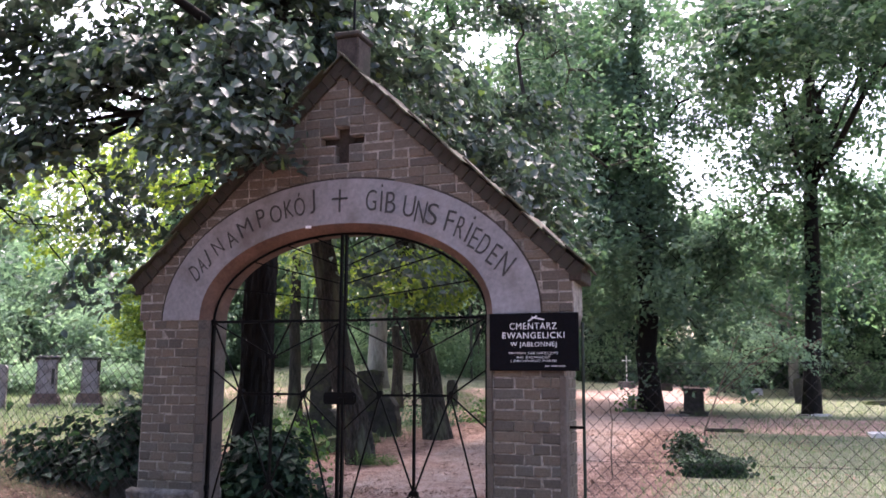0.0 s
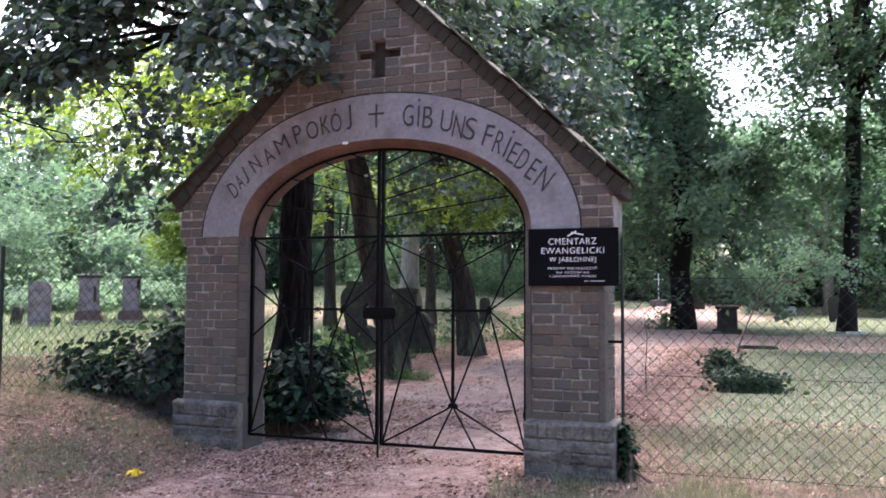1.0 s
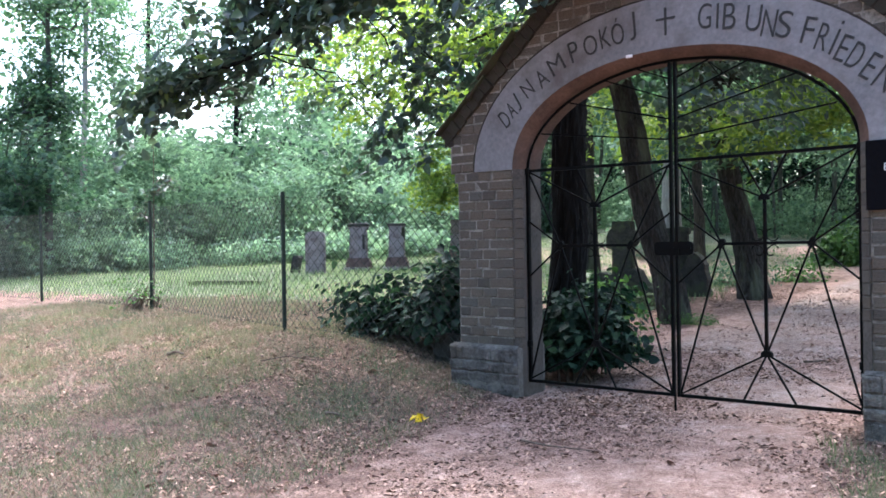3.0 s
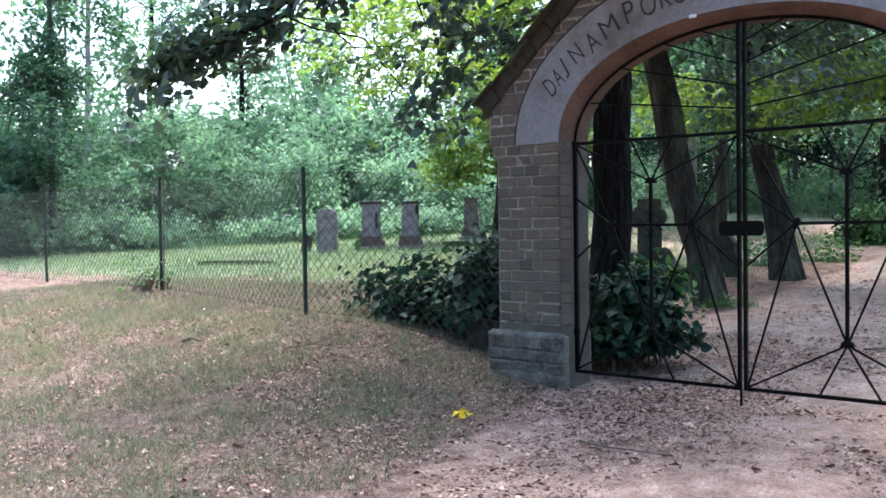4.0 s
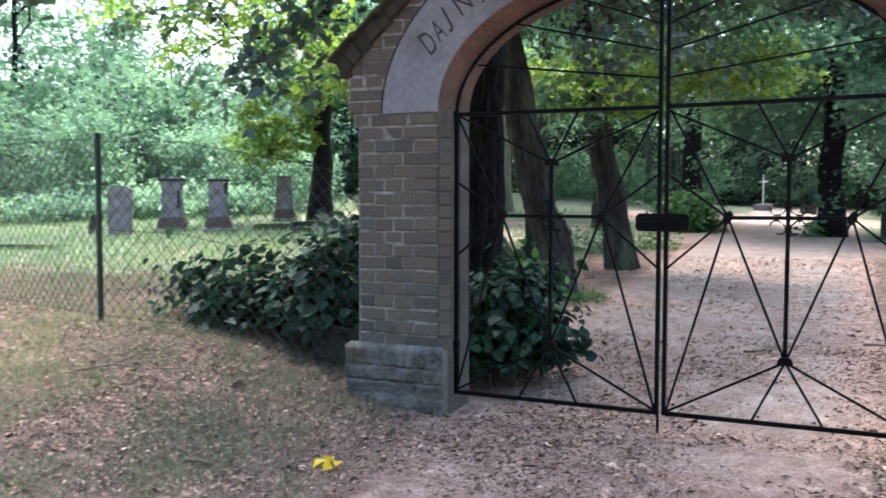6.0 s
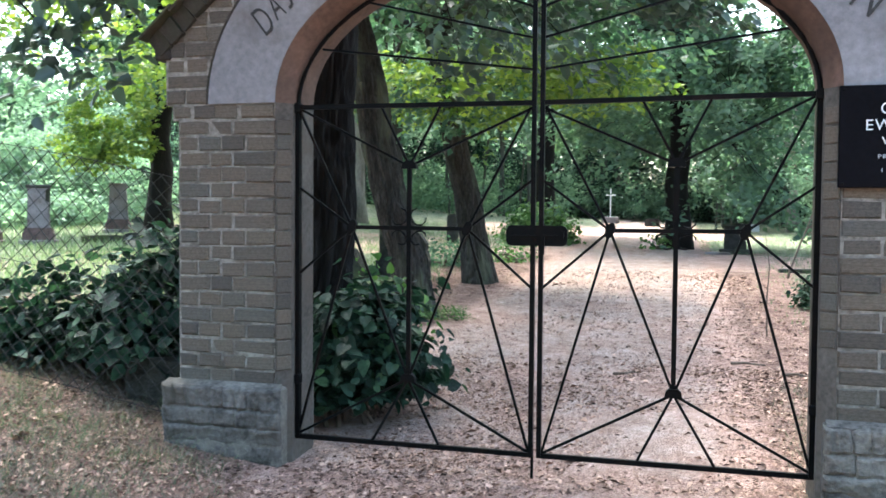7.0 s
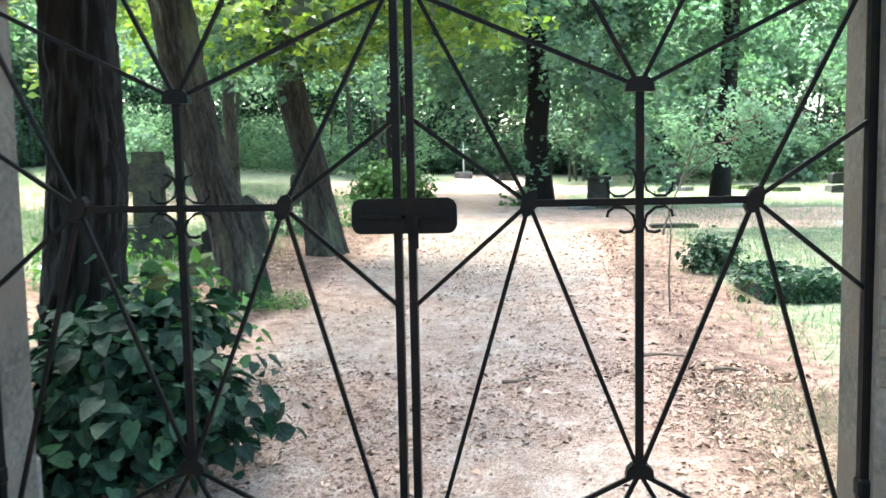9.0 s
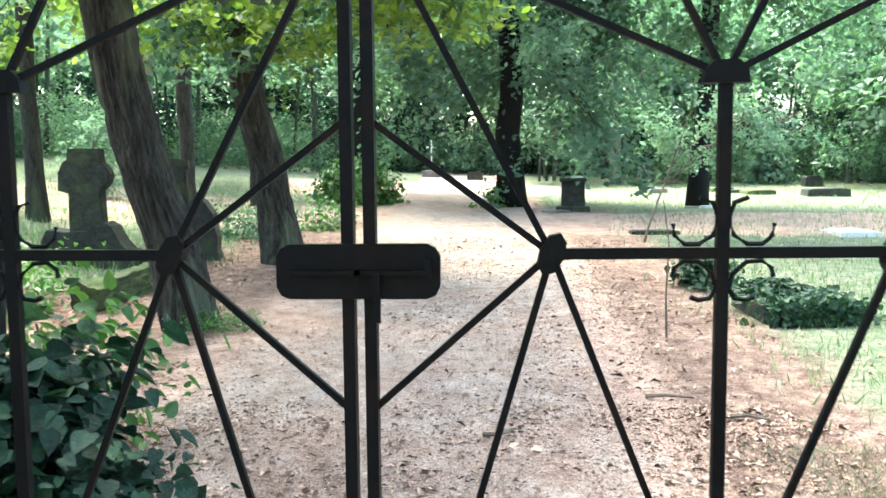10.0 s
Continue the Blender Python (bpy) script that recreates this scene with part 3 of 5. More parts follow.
def plinth_face(s):
    """The worn face of a plinth: brick courses under smeared render."""
    nx, nz = 76, 62
    xs, zs = np.linspace(1.215, 1.862, nx), np.linspace(-0.12, 0.405, nz)
    courses = ((0.405, 0.288, 0.066), (0.288, 0.2, 0.125), (0.2, 0.113, 0.25), (0.113, 0.027, 0.125), (0.027, -0.12, 0.25))
    verts = []
    for z in zs:
        for x in xs:
            y = -0.066
            for k, (hi, lo, w) in enumerate(courses):
                if lo <= z <= hi:
                    bed = min(z - lo, hi - z)
                    head = abs((x + 0.04 * k) / w - round((x + 0.04 * k) / w)) * w
                    worn = max(0.0, 0.5 + 0.9 * noise.noise(Vector((x * 5 * s, z * 5, 2.0))))
                    y += worn * (0.02 * math.exp(-(bed / 0.008) ** 2) + 0.014 * math.exp(-(head / 0.007) ** 2))
                    y += 0.006 * noise.noise(Vector((round(x / w) * 3.1, k * 7.7 * s, 1.0)))
                    break
            y += 0.011 * noise.fractal(Vector((x * 9 * s, z * 9, 4.0)), 0.9, 2.0, 5)
            y += 0.018 * smooth01(0.2, 0.1, z)
            edge = min(x - 1.215, 1.862 - x, 0.405 - z)
            y += 0.02 * max(0.0, 1 - edge / 0.022) ** 2
            verts.append((s * (x + 0.008 * noise.noise(Vector((z * 14, x * 6, 8.0)))), y, z + 0.008 * noise.noise(Vector((x * 13, z * 6, 3.0 + s)))))
    n = nx
    faces = []
    for r in range(nz - 1):
        for q in range(nx - 1):
            f = (r * n + q, r * n + q + 1, (r + 1) * n + q + 1, (r + 1) * n + q)
            faces.append(f if s > 0 else f[::-1])
    return raw_mesh("plinth_face", verts, faces, M["plinth"])


def plinths():
    for s in (-1, 1):
        part("plinth", box_bm(s * 1.5385, 0.165, 0.138, 0.64, 0.42, 0.53, 0.012), M["plinth"], gateway, "worn grey plinth of smeared brick")
        put("plinth_face", plinth_face(s), gateway, "brick courses blurred by weathered grey render")
        slope = bmesh.new()
        vs = [slope.verts.new(p) for p in ((s * 1.222, -0.05, 0.398), (s * 1.856, -0.05, 0.398), (s * 1.85, -0.002, 0.418), (s * 1.225, -0.002, 0.418),
                                           (s * 1.222, -0.05, 0.375), (s * 1.856, -0.05, 0.375), (s * 1.85, -0.002, 0.375), (s * 1.225, -0.002, 0.375))]
        for q in ((0, 1, 2, 3), (4, 5, 1, 0), (5, 6, 2, 1), (7, 4, 0, 3)):
            slope.faces.new([vs[i] for i in q])
        part("plinth_coping", slope, M["plinth"], gateway)
    # smeared repair on the outer corner of one pier, and the clamp that holds the fence
    bm = box_bm(1.772, 0.05, 0.88, 0.05, 0.112, 0.92, 0.008)
    part("corner_repair", bm, M["render"], gateway, "smeared mortar repair on the pier corner")
    bm = box_bm(1.84, 0.15, 0.975, 0.12, 0.03, 0.02, 0.003)
    part("fence_clamp", bm, M["iron"], gateway, "small dark iron clamp")


verge_and_roof()
plinths()


def glyphs(text, height, width=None, depth=0.002, thin=0.0, gap=1.0):
    """Letters as a mesh in the x-z plane, centred, facing -y."""
    cu = bpy.data.curves.new("letters", "FONT")
    cu.body, cu.align_x, cu.align_y = text, "CENTER", "CENTER"
    cu.extrude, cu.size, cu.offset, cu.space_character = 0.01, 1.0, thin, gap
    ob = new("letters", cu)
    dg = bpy.context.evaluated_depsgraph_get()
    dg.update()
    me = bpy.data.meshes.new_from_object(ob.evaluated_get(dg))
    bpy.data.objects.remove(ob)
    co = np.empty(len(me.vertices) * 3, np.float32)
    me.vertices.foreach_get("co", co)
    co = co.reshape(-1, 3)
    lo, hi = co.min(0), co.max(0)
    base = 0.8
    sz = height / base
    sx = width / (hi[0] - lo[0]) if width else sz
    mid = (lo[1] + min(hi[1], lo[1] + 0.75)) / 2
    out = np.stack([(co[:, 0] - (lo[0] + hi[0]) / 2) * sx, -co[:, 2] * depth / 0.01, (co[:, 1] - mid) * sz], -1)
    me.vertices.foreach_set("co", out.astype(np.float32).ravel())
    me.update()
    return me


def arch_lettering():
    letters = (("D", -1.321, 2.18, 0.156, 0.064, -38), ("A", -1.26, 2.246, 0.144, 0.058, -34), ("J", -1.202, 2.288, 0.125, 0.032, -30),
               ("N", -1.112, 2.389, 0.144, 0.080, -36), ("A", -0.983, 2.452, 0.150, 0.085, -33), ("M", -0.857, 2.538, 0.150, 0.117, -28),
               ("P", -0.707, 2.612, 0.169, 0.069, -17), ("O", -0.571, 2.637, 0.156, 0.101, -12), ("K", -0.453, 2.672, 0.163, 0.074, -10),
               ("Ó", -0.355, 2.69, 0.163, 0.090, -8), ("J", -0.238, 2.703, 0.163, 0.042, -4), ("G", 0.278, 2.697, 0.181, 0.085, 4),
               ("I", 0.364, 2.685, 0.181, 0.013, 3), ("B", 0.443, 2.669, 0.188, 0.080, 5), ("U", 0.598, 2.629, 0.181, 0.090, 9),
               ("N", 0.695, 2.58, 0.188, 0.080, 12), ("S", 0.788, 2.556, 0.181, 0.085, 14), ("F", 0.931, 2.495, 0.181, 0.064, 17),
               ("R", 1.015, 2.441, 0.181, 0.064, 21), ("I", 1.079, 2.40, 0.175, 0.013, 25), ("E", 1.129, 2.354, 0.181, 0.058, 28),
               ("D", 1.198, 2.3, 0.175, 0.069, 33), ("E", 1.277, 2.225, 0.181, 0.058, 36), ("N", 1.361, 2.152, 0.188, 0.090, 38))
    for ch, x, z, h, w, a in letters:
        me = glyphs(ch, h * 1.08, w * 1.06, 0.002, -0.008)
        me.materials.append(M["black"])
        ob = put("letter", me, gateway)
        ob.matrix_basis = pose(x, -0.009, z, 0, a, 0)
        if ch == "I":
            d = box_bm(0, 0, h * 0.68, 0.014, 0.004, 0.022)
            dot = part("letter_dot", d, M["black"], gateway)
            dot.matrix_basis = ob.matrix_basis.copy()
    bm = box_bm(0.003, -0.0085, 2.71, 0.016, 0.005, 0.186)
    box_bm(0.002, -0.0085, 2.728, 0.136, 0.005, 0.016, bm=bm)
    part("plaster_chip", box_bm(-0.268, -0.009, 2.512, 0.05, 0.006, 0.022, 0.002, m=pose(0, 0, 0)), M["white"], gateway, "bare white chip in the plaster")
    part("painted_cross", bm, M["black"], gateway, "thin black cross on the arch band")


arch_lettering()

# ---- sign ----
sign = thing("cemetery_sign", "black enamelled cemetery sign with white lettering on the brick pier", "sign", (1.57, -0.028, 1.578))


def sign_board():
    part("panel", box_bm(0, 0.012, 0, 0.652, 0.02, 0.412, 0.003), M["sign"], sign, "glossy black panel")
    for text, z, h, w, mat in (("CMENTARZ", 0.112, 0.053, 0.346, "white"), ("EWANGELICKI", 0.046, 0.05, 0.452, "white"), ("W JABŁONNEJ", -0.026, 0.037, 0.336, "white"),
                               ("PROSIMY NIE NISZCZYĆ", -0.08, 0.0185, 0.358, "white"), ("NIE ZAŚMIECAĆ", -0.11, 0.018, 0.24, "white"), ("I ZACHOWAĆ POKÓJ", -0.14, 0.0185, 0.33, "white")):
        me = glyphs(text, h, w, 0.0012, -0.006 if h > 0.03 else -0.012, 1.12 if h > 0.03 else 1.2)
        me.materials.append(M[mat])
        ob = put("lettering", me, sign)
        ob.matrix_basis = pose(0, -0.0005, z)
    for k, w in enumerate((0.03, 0.045, 0.05)):
        part("small_print", box_bm(0.1 + 0.052 * k, -0.0005, -0.172, w, 0.002, 0.0065), M["grey"], sign)
    bm = box_bm(0, -0.0005, 0.17, 0.095, 0.002, 0.009, m=pose(0, 0, 0, 0, 12, 0))
    box_bm(-0.004, -0.0007, 0.168, 0.075, 0.002, 0.009, bm=bm, m=Matrix.Translation((0, 0, 0.168)) @ pose(0, 0, 0, 0, -30, 0) @ Matrix.Translation((0, 0, -0.168)))
    part("emblem", bm, M["white"], sign)
    for sx in (-1, 1):
        for sz in (-1, 1):
            part("screw", box_bm(sx * 0.31, -0.001, sz * 0.19, 0.012, 0.004, 0.012, 0.002), M["iron"], sign)


sign_board()

# ---- iron gate ----
GY = 0.105


def scroll(cx, cz, flip_x, flip_z):
    up = [(-0.04, 0.093), (-0.018, 0.085), (-0.009, 0.06), (-0.017, 0.03), (-0.04, 0.015), (-0.065, 0.015), (-0.081, 0.03), (-0.084, 0.05)]
    down = [(-0.084, 0.04), (-0.081, 0.025), (-0.065, 0.013), (-0.04, 0.015), (-0.017, 0.035), (-0.011, 0.06), (-0.02, 0.077), (-0.04, 0.08), (-0.053, 0.075)]
    pts = up if flip_z > 0 else down
    return tube_data([(cx + flip_x * x, GY - 0.006, cz + flip_z * z) for x, z in pts], [0.0045] * len(pts), 6)


def gate_leaf(s):
    """One leaf; s is the side of its hinge."""
    leaf = thing("iron_gate_leaf", "black wrought-iron gate leaf with radiating rods, closed", "gate", (s * 1.19, GY, 0.14), group="gate leaves")

    def p(x, z, y=0.0):
        return (s * x - s * 1.19, y, z - 0.14)

    def rod(name, a, b, w, h=None):
        v, f = bar_data(p(*a), p(*b), w, h)
        put(name, raw_mesh(name, v, f, M["iron"]), leaf)

    rod("stile", (0.019, 0.135), (0.019, 2.45), 0.021, 0.03)
    rod("stile", (1.19, 0.14), (1.19, 1.78), 0.024, 0.03)
    rod("bottom_rail", (0.01, 0.14), (1.2, 0.142), 0.022, 0.02)
    rod("top_rail", (0.01, 1.765), (1.2, 1.772), 0.022, 0.02)
    rod("middle_rail", (0.329, 1.185), (0.905, 1.187), 0.019, 0.016)
    rod("stem", (0.615, 0.46), (0.615, 1.48), 0.021, 0.018)
    arc = [p(1.19 * math.cos(a), SPRING - 0.015 + 0.69 * math.sin(a)) for a in [math.pi / 2 * k / 18 for k in range(19)]]
    v, f = tube_data(arc, [0.011] * 19, 8)
    put("arch_rail", raw_mesh("arch_rail", v, f, M["iron"]), leaf)
    RL, RR, RT, RB = (0.329, 1.185), (0.905, 1.187), (0.614, 1.48), (0.616, 0.46)
    for hub, ends in ((RL, ((0.02, 0.912), (0.03, 0.15), RB, (0.02, 1.415), (0.035, 1.745))),
                      (RR, ((1.19, 0.948), (1.185, 0.165), RB, (1.19, 1.385), (1.18, 1.755))),
                      (RB, ((0.02, 0.145), (0.457, 0.14), (0.80, 0.142), (1.19, 0.155))),
                      (RT, ((0.03, 1.74), (0.462, 1.765), (0.758, 1.767), (1.17, 1.76)))):
        for e in ends:
            rod("rod", hub, e, 0.0115, 0.0115)
    # fan of rods under the arch
    for a, b in (((0.02, 1.916), (1.06, 2.05)), ((0.02, 2.058), (0.83, 2.265)), ((0.02, 2.197), (0.52, 2.39)), ((0.02, 2.336), (0.27, 2.44))):
        rod("rod", a, b, 0.010, 0.010)
    for name, hub in (("hub", RL), ("hub", RR)):
        bm = bmesh.new()
        bmesh.ops.create_cone(bm, cap_ends=True, segments=8, radius1=0.03, radius2=0.03, depth=0.03)
        bmesh.ops.transform(bm, matrix=Matrix.Translation(p(*hub)) @ pose(0, 0, 0, 90, 22.5, 0) @ Matrix.Diagonal((0.72, 1.3, 1, 1)), verts=bm.verts)
        part(name, bm, M["iron"], leaf)
    for hub, zs in ((RT, 1), (RB, 1)):
        ring = [(-0.038, -0.012), (0.038, -0.012), (0.034, 0.012), (0.02, 0.026), (-0.02, 0.026), (-0.034, 0.012)]
        bm = bmesh.new()
        fr = [bm.verts.new(p(hub[0] + x, hub[1] + zs * z, -0.016)) for x, z in ring]
        bk = [bm.verts.new(p(hub[0] + x, hub[1] + zs * z, 0.016)) for x, z in ring]
        bm.faces.new(fr)
        bm.faces.new(bk[::-1])
        for k in range(6):
            bm.faces.new((fr[k], bk[k], bk[(k + 1) % 6], fr[(k + 1) % 6]))
        bmesh.ops.recalc_face_normals(bm, faces=bm.faces)
        part("hub", bm, M["iron"], leaf)
    for fx in (-1, 1):
        for fz in (-1, 1):
            v, f = scroll(0.615, 1.186, fx, fz)
            v = [Vector(p(q[0], q[2], q[1] - GY)) for q in v]
            put("scroll", raw_mesh("scroll", v, f, M["iron"]), leaf)
    for z in (1.768, 0.43):
        part("hinge", box_bm(s * 0.012, -0.004, z - 0.14, 0.06, 0.045, 0.05, 0.006), M["iron"], leaf)
    # lock plate with rounded end
    ring = [(0.0, 1.111), (0.118, 1.111), (0.132, 1.117), (0.14, 1.132), (0.14, 1.184), (0.132, 1.198), (0.118, 1.205), (0.0, 1.205)]
    bm = bmesh.new()
    fr = [bm.verts.new(p(x, z, -0.026)) for x, z in ring]
    bk = [bm.verts.new(p(x, z, -0.008)) for x, z in ring]
    bm.faces.new(fr)
    bm.faces.new(bk[::-1])
    for k in range(len(ring)):
        bm.faces.new((fr[k], bk[k], bk[(k + 1) % len(ring)], fr[(k + 1) % len(ring)]))
    bmesh.ops.recalc_face_normals(bm, faces=bm.faces)
    plate = part("lock_plate", bm, M["iron"], leaf, "black sheet-iron lock plate with rounded corners")
    bolt = box_bm(-s * 1.19 + s * 0.055, -0.032, 1.157 - 0.14, 0.12, 0.008, 0.008)
    if s > 0:
        box_bm(-s * 1.19 + 0.033, -0.034, 1.115 - 0.14, 0.012, 0.01, 0.085, bm=bolt)
        box_bm(-s * 1.19 + 0.12, -0.033, 1.165 - 0.14, 0.012, 0.012, 0.03, bm=bolt)
    part("bolt", bolt, M["iron"], leaf)
    if s < 0:
        rod("drop_bolt", (0.012, 0.03), (0.012, 0.2), 0.012, 0.012)
    return leaf


for side in (-1, 1):
    gate_leaf(side)

# ---- trees ----


def limb(a, b, sag, r, n=7):
    """Points from a to b, arched up and then drooping."""
    a, b = np.array(a, float), np.array(b, float)
    t = np.linspace(0, 1, n)[:, None]
    pts = a + (b - a) * t
    pts[:, 2] += (sag * np.sin(np.pi * t)).ravel()
    pts[1:-1] += r.normal(size=(n - 2, 3)) * 0.04 * np.linalg.norm(b - a)
    return pts


def crown_leaves(tips, per, leaf, flat, r, spread_m, droop=0.3, fine=False):
    """Leafy sprays: each lies outwards from the trunk, flat and drooping at its end."""
    n = len(tips)
    out = unit(np.concatenate([tips[:, :2] - tips[:, :2].mean(0) * 0, np.zeros((n, 1))], axis=1) + 1e-4)
    out = unit(out + r.normal(size=(n, 3)) * np.array([0.6, 0.6, 0.22]))
    side = unit(np.cross(out, np.array([0, 0, 1.0])))
    size = spread_m * r.uniform(0.6, 1.4, n)
    k = np.repeat(np.arange(n), per)
    s = r.uniform(-1, 1, n * per)
    w = r.normal(size=n * per) * 0.5 * (1.05 - 0.6 * np.abs(s))
    h = r.normal(size=n * per) * 0.26 * flat / 0.45 - droop * (s + 1) ** 2 * 0.36
    c = tips[k] + out[k] * (s * size[k] * 1.5)[:, None] + side[k] * (w * size[k])[:, None]
    c[:, 2] += h * size[k]
    nrm = r.normal(size=(n * per, 3)) * 0.5 + np.array([0, 0, 0.8]) + out[k] * (0.35 + 0.35 * s)[:, None]
    L = leaf * r.uniform(0.65, 1.3, n * per)
    if fine:
        return leaf6(c, L, L * 0.72, nrm, r, tip=out[k] + r.normal(size=(n * per, 3)) * 0.6 - np.array([0, 0, 0.5]))
    return leaf_quads(c, L, L * 0.6, nrm, r)


def bough_tips(centres, reach, r, each=7):
    """Spray tips in groups: every bough is a drooping fan that points away from the trunk."""
    n = len(centres)
    out = centres * np.array([1.0, 1.0, 0.0]) + r.normal(size=(n, 3)) * np.array([0.5, 0.5, 0.0])
    out = unit(out + 1e-4)
    side = unit(np.cross(out, np.array([0, 0, 1.0])))
    k = np.repeat(np.arange(n), each)
    size = reach * r.uniform(0.6, 1.35, n)[k]
    s = r.uniform(-1, 1, n * each)
    w = r.normal(size=n * each) * 0.42 * (1.1 - 0.5 * np.abs(s))
    p = centres[k] + out[k] * (s * size)[:, None] + side[k] * (w * size)[:, None]
    p[:, 2] -= 0.2 * size * (s + 1) ** 2 - 0.34 * size * r.normal(size=n * each)
    return p


def bark_tube(axis, rad, seed, rows=190, sides=96):
    """A trunk with upright furrows and ridges in its bark."""
    t0, t = np.linspace(0, 1, len(axis)), np.linspace(0, 1, rows) ** 1.8
    line = np.stack([np.interp(t, t0, axis[:, k]) for k in range(3)], -1)
    r = np.interp(t, t0, rad)
    verts, faces = [], []
    for k in range(rows):
        for s in range(sides):
            a = 2 * math.pi * s / sides
            ca, sa = math.cos(a), math.sin(a)
            z = line[k, 2]
            twist = 0.35 * noise.noise(Vector((ca * 2, sa * 2, z * 1.6 + seed)))
            n1 = abs(noise.noise(Vector((math.cos(a + twist) * 6.5, math.sin(a + twist) * 6.5, z * 3.2 + seed))))
            n2 = noise.noise(Vector((ca * 13, sa * 13, z * 12 + seed)))
            n3 = noise.noise(Vector((ca * 1.2, sa * 1.2, z * 0.7 + seed)))
            q = r[k] + 0.034 * (min(n1 * 3.4, 1.0) - 0.8) + 0.007 * n2 + 0.12 * r[k] * n3
            verts.append((line[k, 0] + ca * q, line[k, 1] + sa * q, z))
    for k in range(rows - 1):
        for s in range(sides):
            i, j = k * sides + s, k * sides + (s + 1) % sides
            faces.append((i, j, j + sides, i + sides))
    faces.append(tuple(range((rows - 1) * sides, rows * sides)))
    return verts, faces


def tree(label, category, base, top, r0, crown, tips, per, leaf, leaf_mat, bark, seed, lean=None, spread_m=0.45, flat=0.45, lows=(), forks=8, name="tree", sides=14, droop=0.3, shell=0.35, flare=0.4, sprays=None, ridge=0.06, taper=0.72, fan=0.0, boughs=(), fine=False):
    """A tree: trunk from base to top; crown: ellipsoids (centre, radii, share)."""
    r = np.random.default_rng(seed)
    base = np.array([base[0], base[1], gz(base[0], base[1])])
    ob = thing(name, label, category, tuple(base))
    t = np.linspace(0, 1, 16)
    top = np.array(top, float) - base
    axis = top[None, :] * t[:, None]
    bend = lean if lean is not None else (0, 0)
    axis[:, 0] += bend[0] * np.sin(np.pi * t)
    axis[:, 1] += bend[1] * np.sin(np.pi * t)
    axis[2:-1, :2] += r.normal(size=(13, 2)) * r0 * 0.12
    axis[0, 2] -= 0.15
    hz = axis[:, 2] - axis[0, 2]
    rad = r0 * (1 - taper * t) * (1 + flare * np.exp(-hz / (r0 * 1.3)))
    v, f = bark_tube(axis, rad, seed) if sides > 20 else tube_data(axis, rad, sides, ridge, seed)
    put("trunk", raw_mesh("trunk", v, f, bark, True), ob, "")
    pts, hubs = [], []
    for centre, radii, share in crown:
        k = max(int(tips * share / 7), 1)
        d = unit(r.normal(size=(k, 3)))
        d *= (r.uniform(shell, 1.0, k) ** 0.5)[:, None]
        heart = np.array(centre) - base + d * np.array(radii)
        hubs.append(heart)
        pts.append(bough_tips(heart, fan or spread_m * 1.7, r))
    if len(boughs):
        heart = np.array(boughs, float) - base
        hubs.append(heart)
        pts.append(bough_tips(heart, fan or spread_m * 1.7, r, 9))
    for p in lows:
        pts.append(np.array([p]) - base)
    pts = np.concatenate(pts)
    keep = pts[:, 2] > 0.6
    pts = pts[keep]
    # limbs to far tips, then twigs from the nearest limb
    order = np.argsort(-np.linalg.norm(pts[:, :2], axis=1))
    main = order[np.linspace(0, max(len(order) // 2, 1), forks).astype(int)]
    chunks, samples = [], [axis[6:]]
    for i in main:
        tip = pts[i]
        h = np.clip(tip[2] - 0.45 * np.linalg.norm(tip[:2]) , 0.4 * top[2], 0.88 * top[2])
        k = int(np.clip(h / top[2] * 15, 3, 14))
        lp = limb(axis[k], tip, 0.12 * np.linalg.norm(tip - axis[k]), r)
        v, f = tube_data(lp, np.linspace(rad[k] * 0.5, 0.012, len(lp)), 7)
        put("limb", raw_mesh("limb", v, f, bark, True), ob)
        samples.append(np.concatenate([lp[:-1] + (lp[1:] - lp[:-1]) * q for q in (0.0, 0.33, 0.67)]))
    samples = np.concatenate(samples)
    for tip in np.concatenate(hubs):
        a = samples[np.argmin(np.linalg.norm(samples - tip, axis=1) + 0.6 * np.maximum(samples[:, 2] - tip[2], 0))]
        lp = limb(a, tip, 0.12 * np.linalg.norm(tip - a), r, 7)
        chunks.append(tube_data(lp, np.linspace(min(0.03, 0.3 * r0), 0.008, 7), 5))
        samples = np.concatenate([samples, lp[2:], (lp[3:] + lp[2:-1]) / 2])
    for tip in pts:
        a = samples[np.argmin(np.linalg.norm(samples - tip, axis=1) + 0.6 * np.maximum(samples[:, 2] - tip[2], 0))]
        lp = limb(a, tip, 0.1 * np.linalg.norm(tip - a), r, 5)
        chunks.append(tube_data(lp, np.linspace(0.011, 0.004, 5), 4))
    v, f = join_data(chunks)
    tagged(put("twig_work", raw_mesh("twig_work", v, f, bark), ob), kind="stuff")
    if fine:
        put("crown", leaf6_mesh("crown", crown_leaves(pts, per, leaf, flat, r, spread_m * 0.85, droop, True), leaf_mat), ob)
    else:
        put("crown", quad_mesh("crown", crown_leaves(pts, per, leaf, flat, r, spread_m * 0.9, droop), leaf_mat), ob)
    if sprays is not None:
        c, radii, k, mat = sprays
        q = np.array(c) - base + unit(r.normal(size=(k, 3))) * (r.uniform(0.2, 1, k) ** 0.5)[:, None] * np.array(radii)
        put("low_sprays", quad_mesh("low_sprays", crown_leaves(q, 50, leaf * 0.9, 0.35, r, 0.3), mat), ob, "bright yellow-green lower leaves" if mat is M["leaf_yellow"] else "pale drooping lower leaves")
    return ob


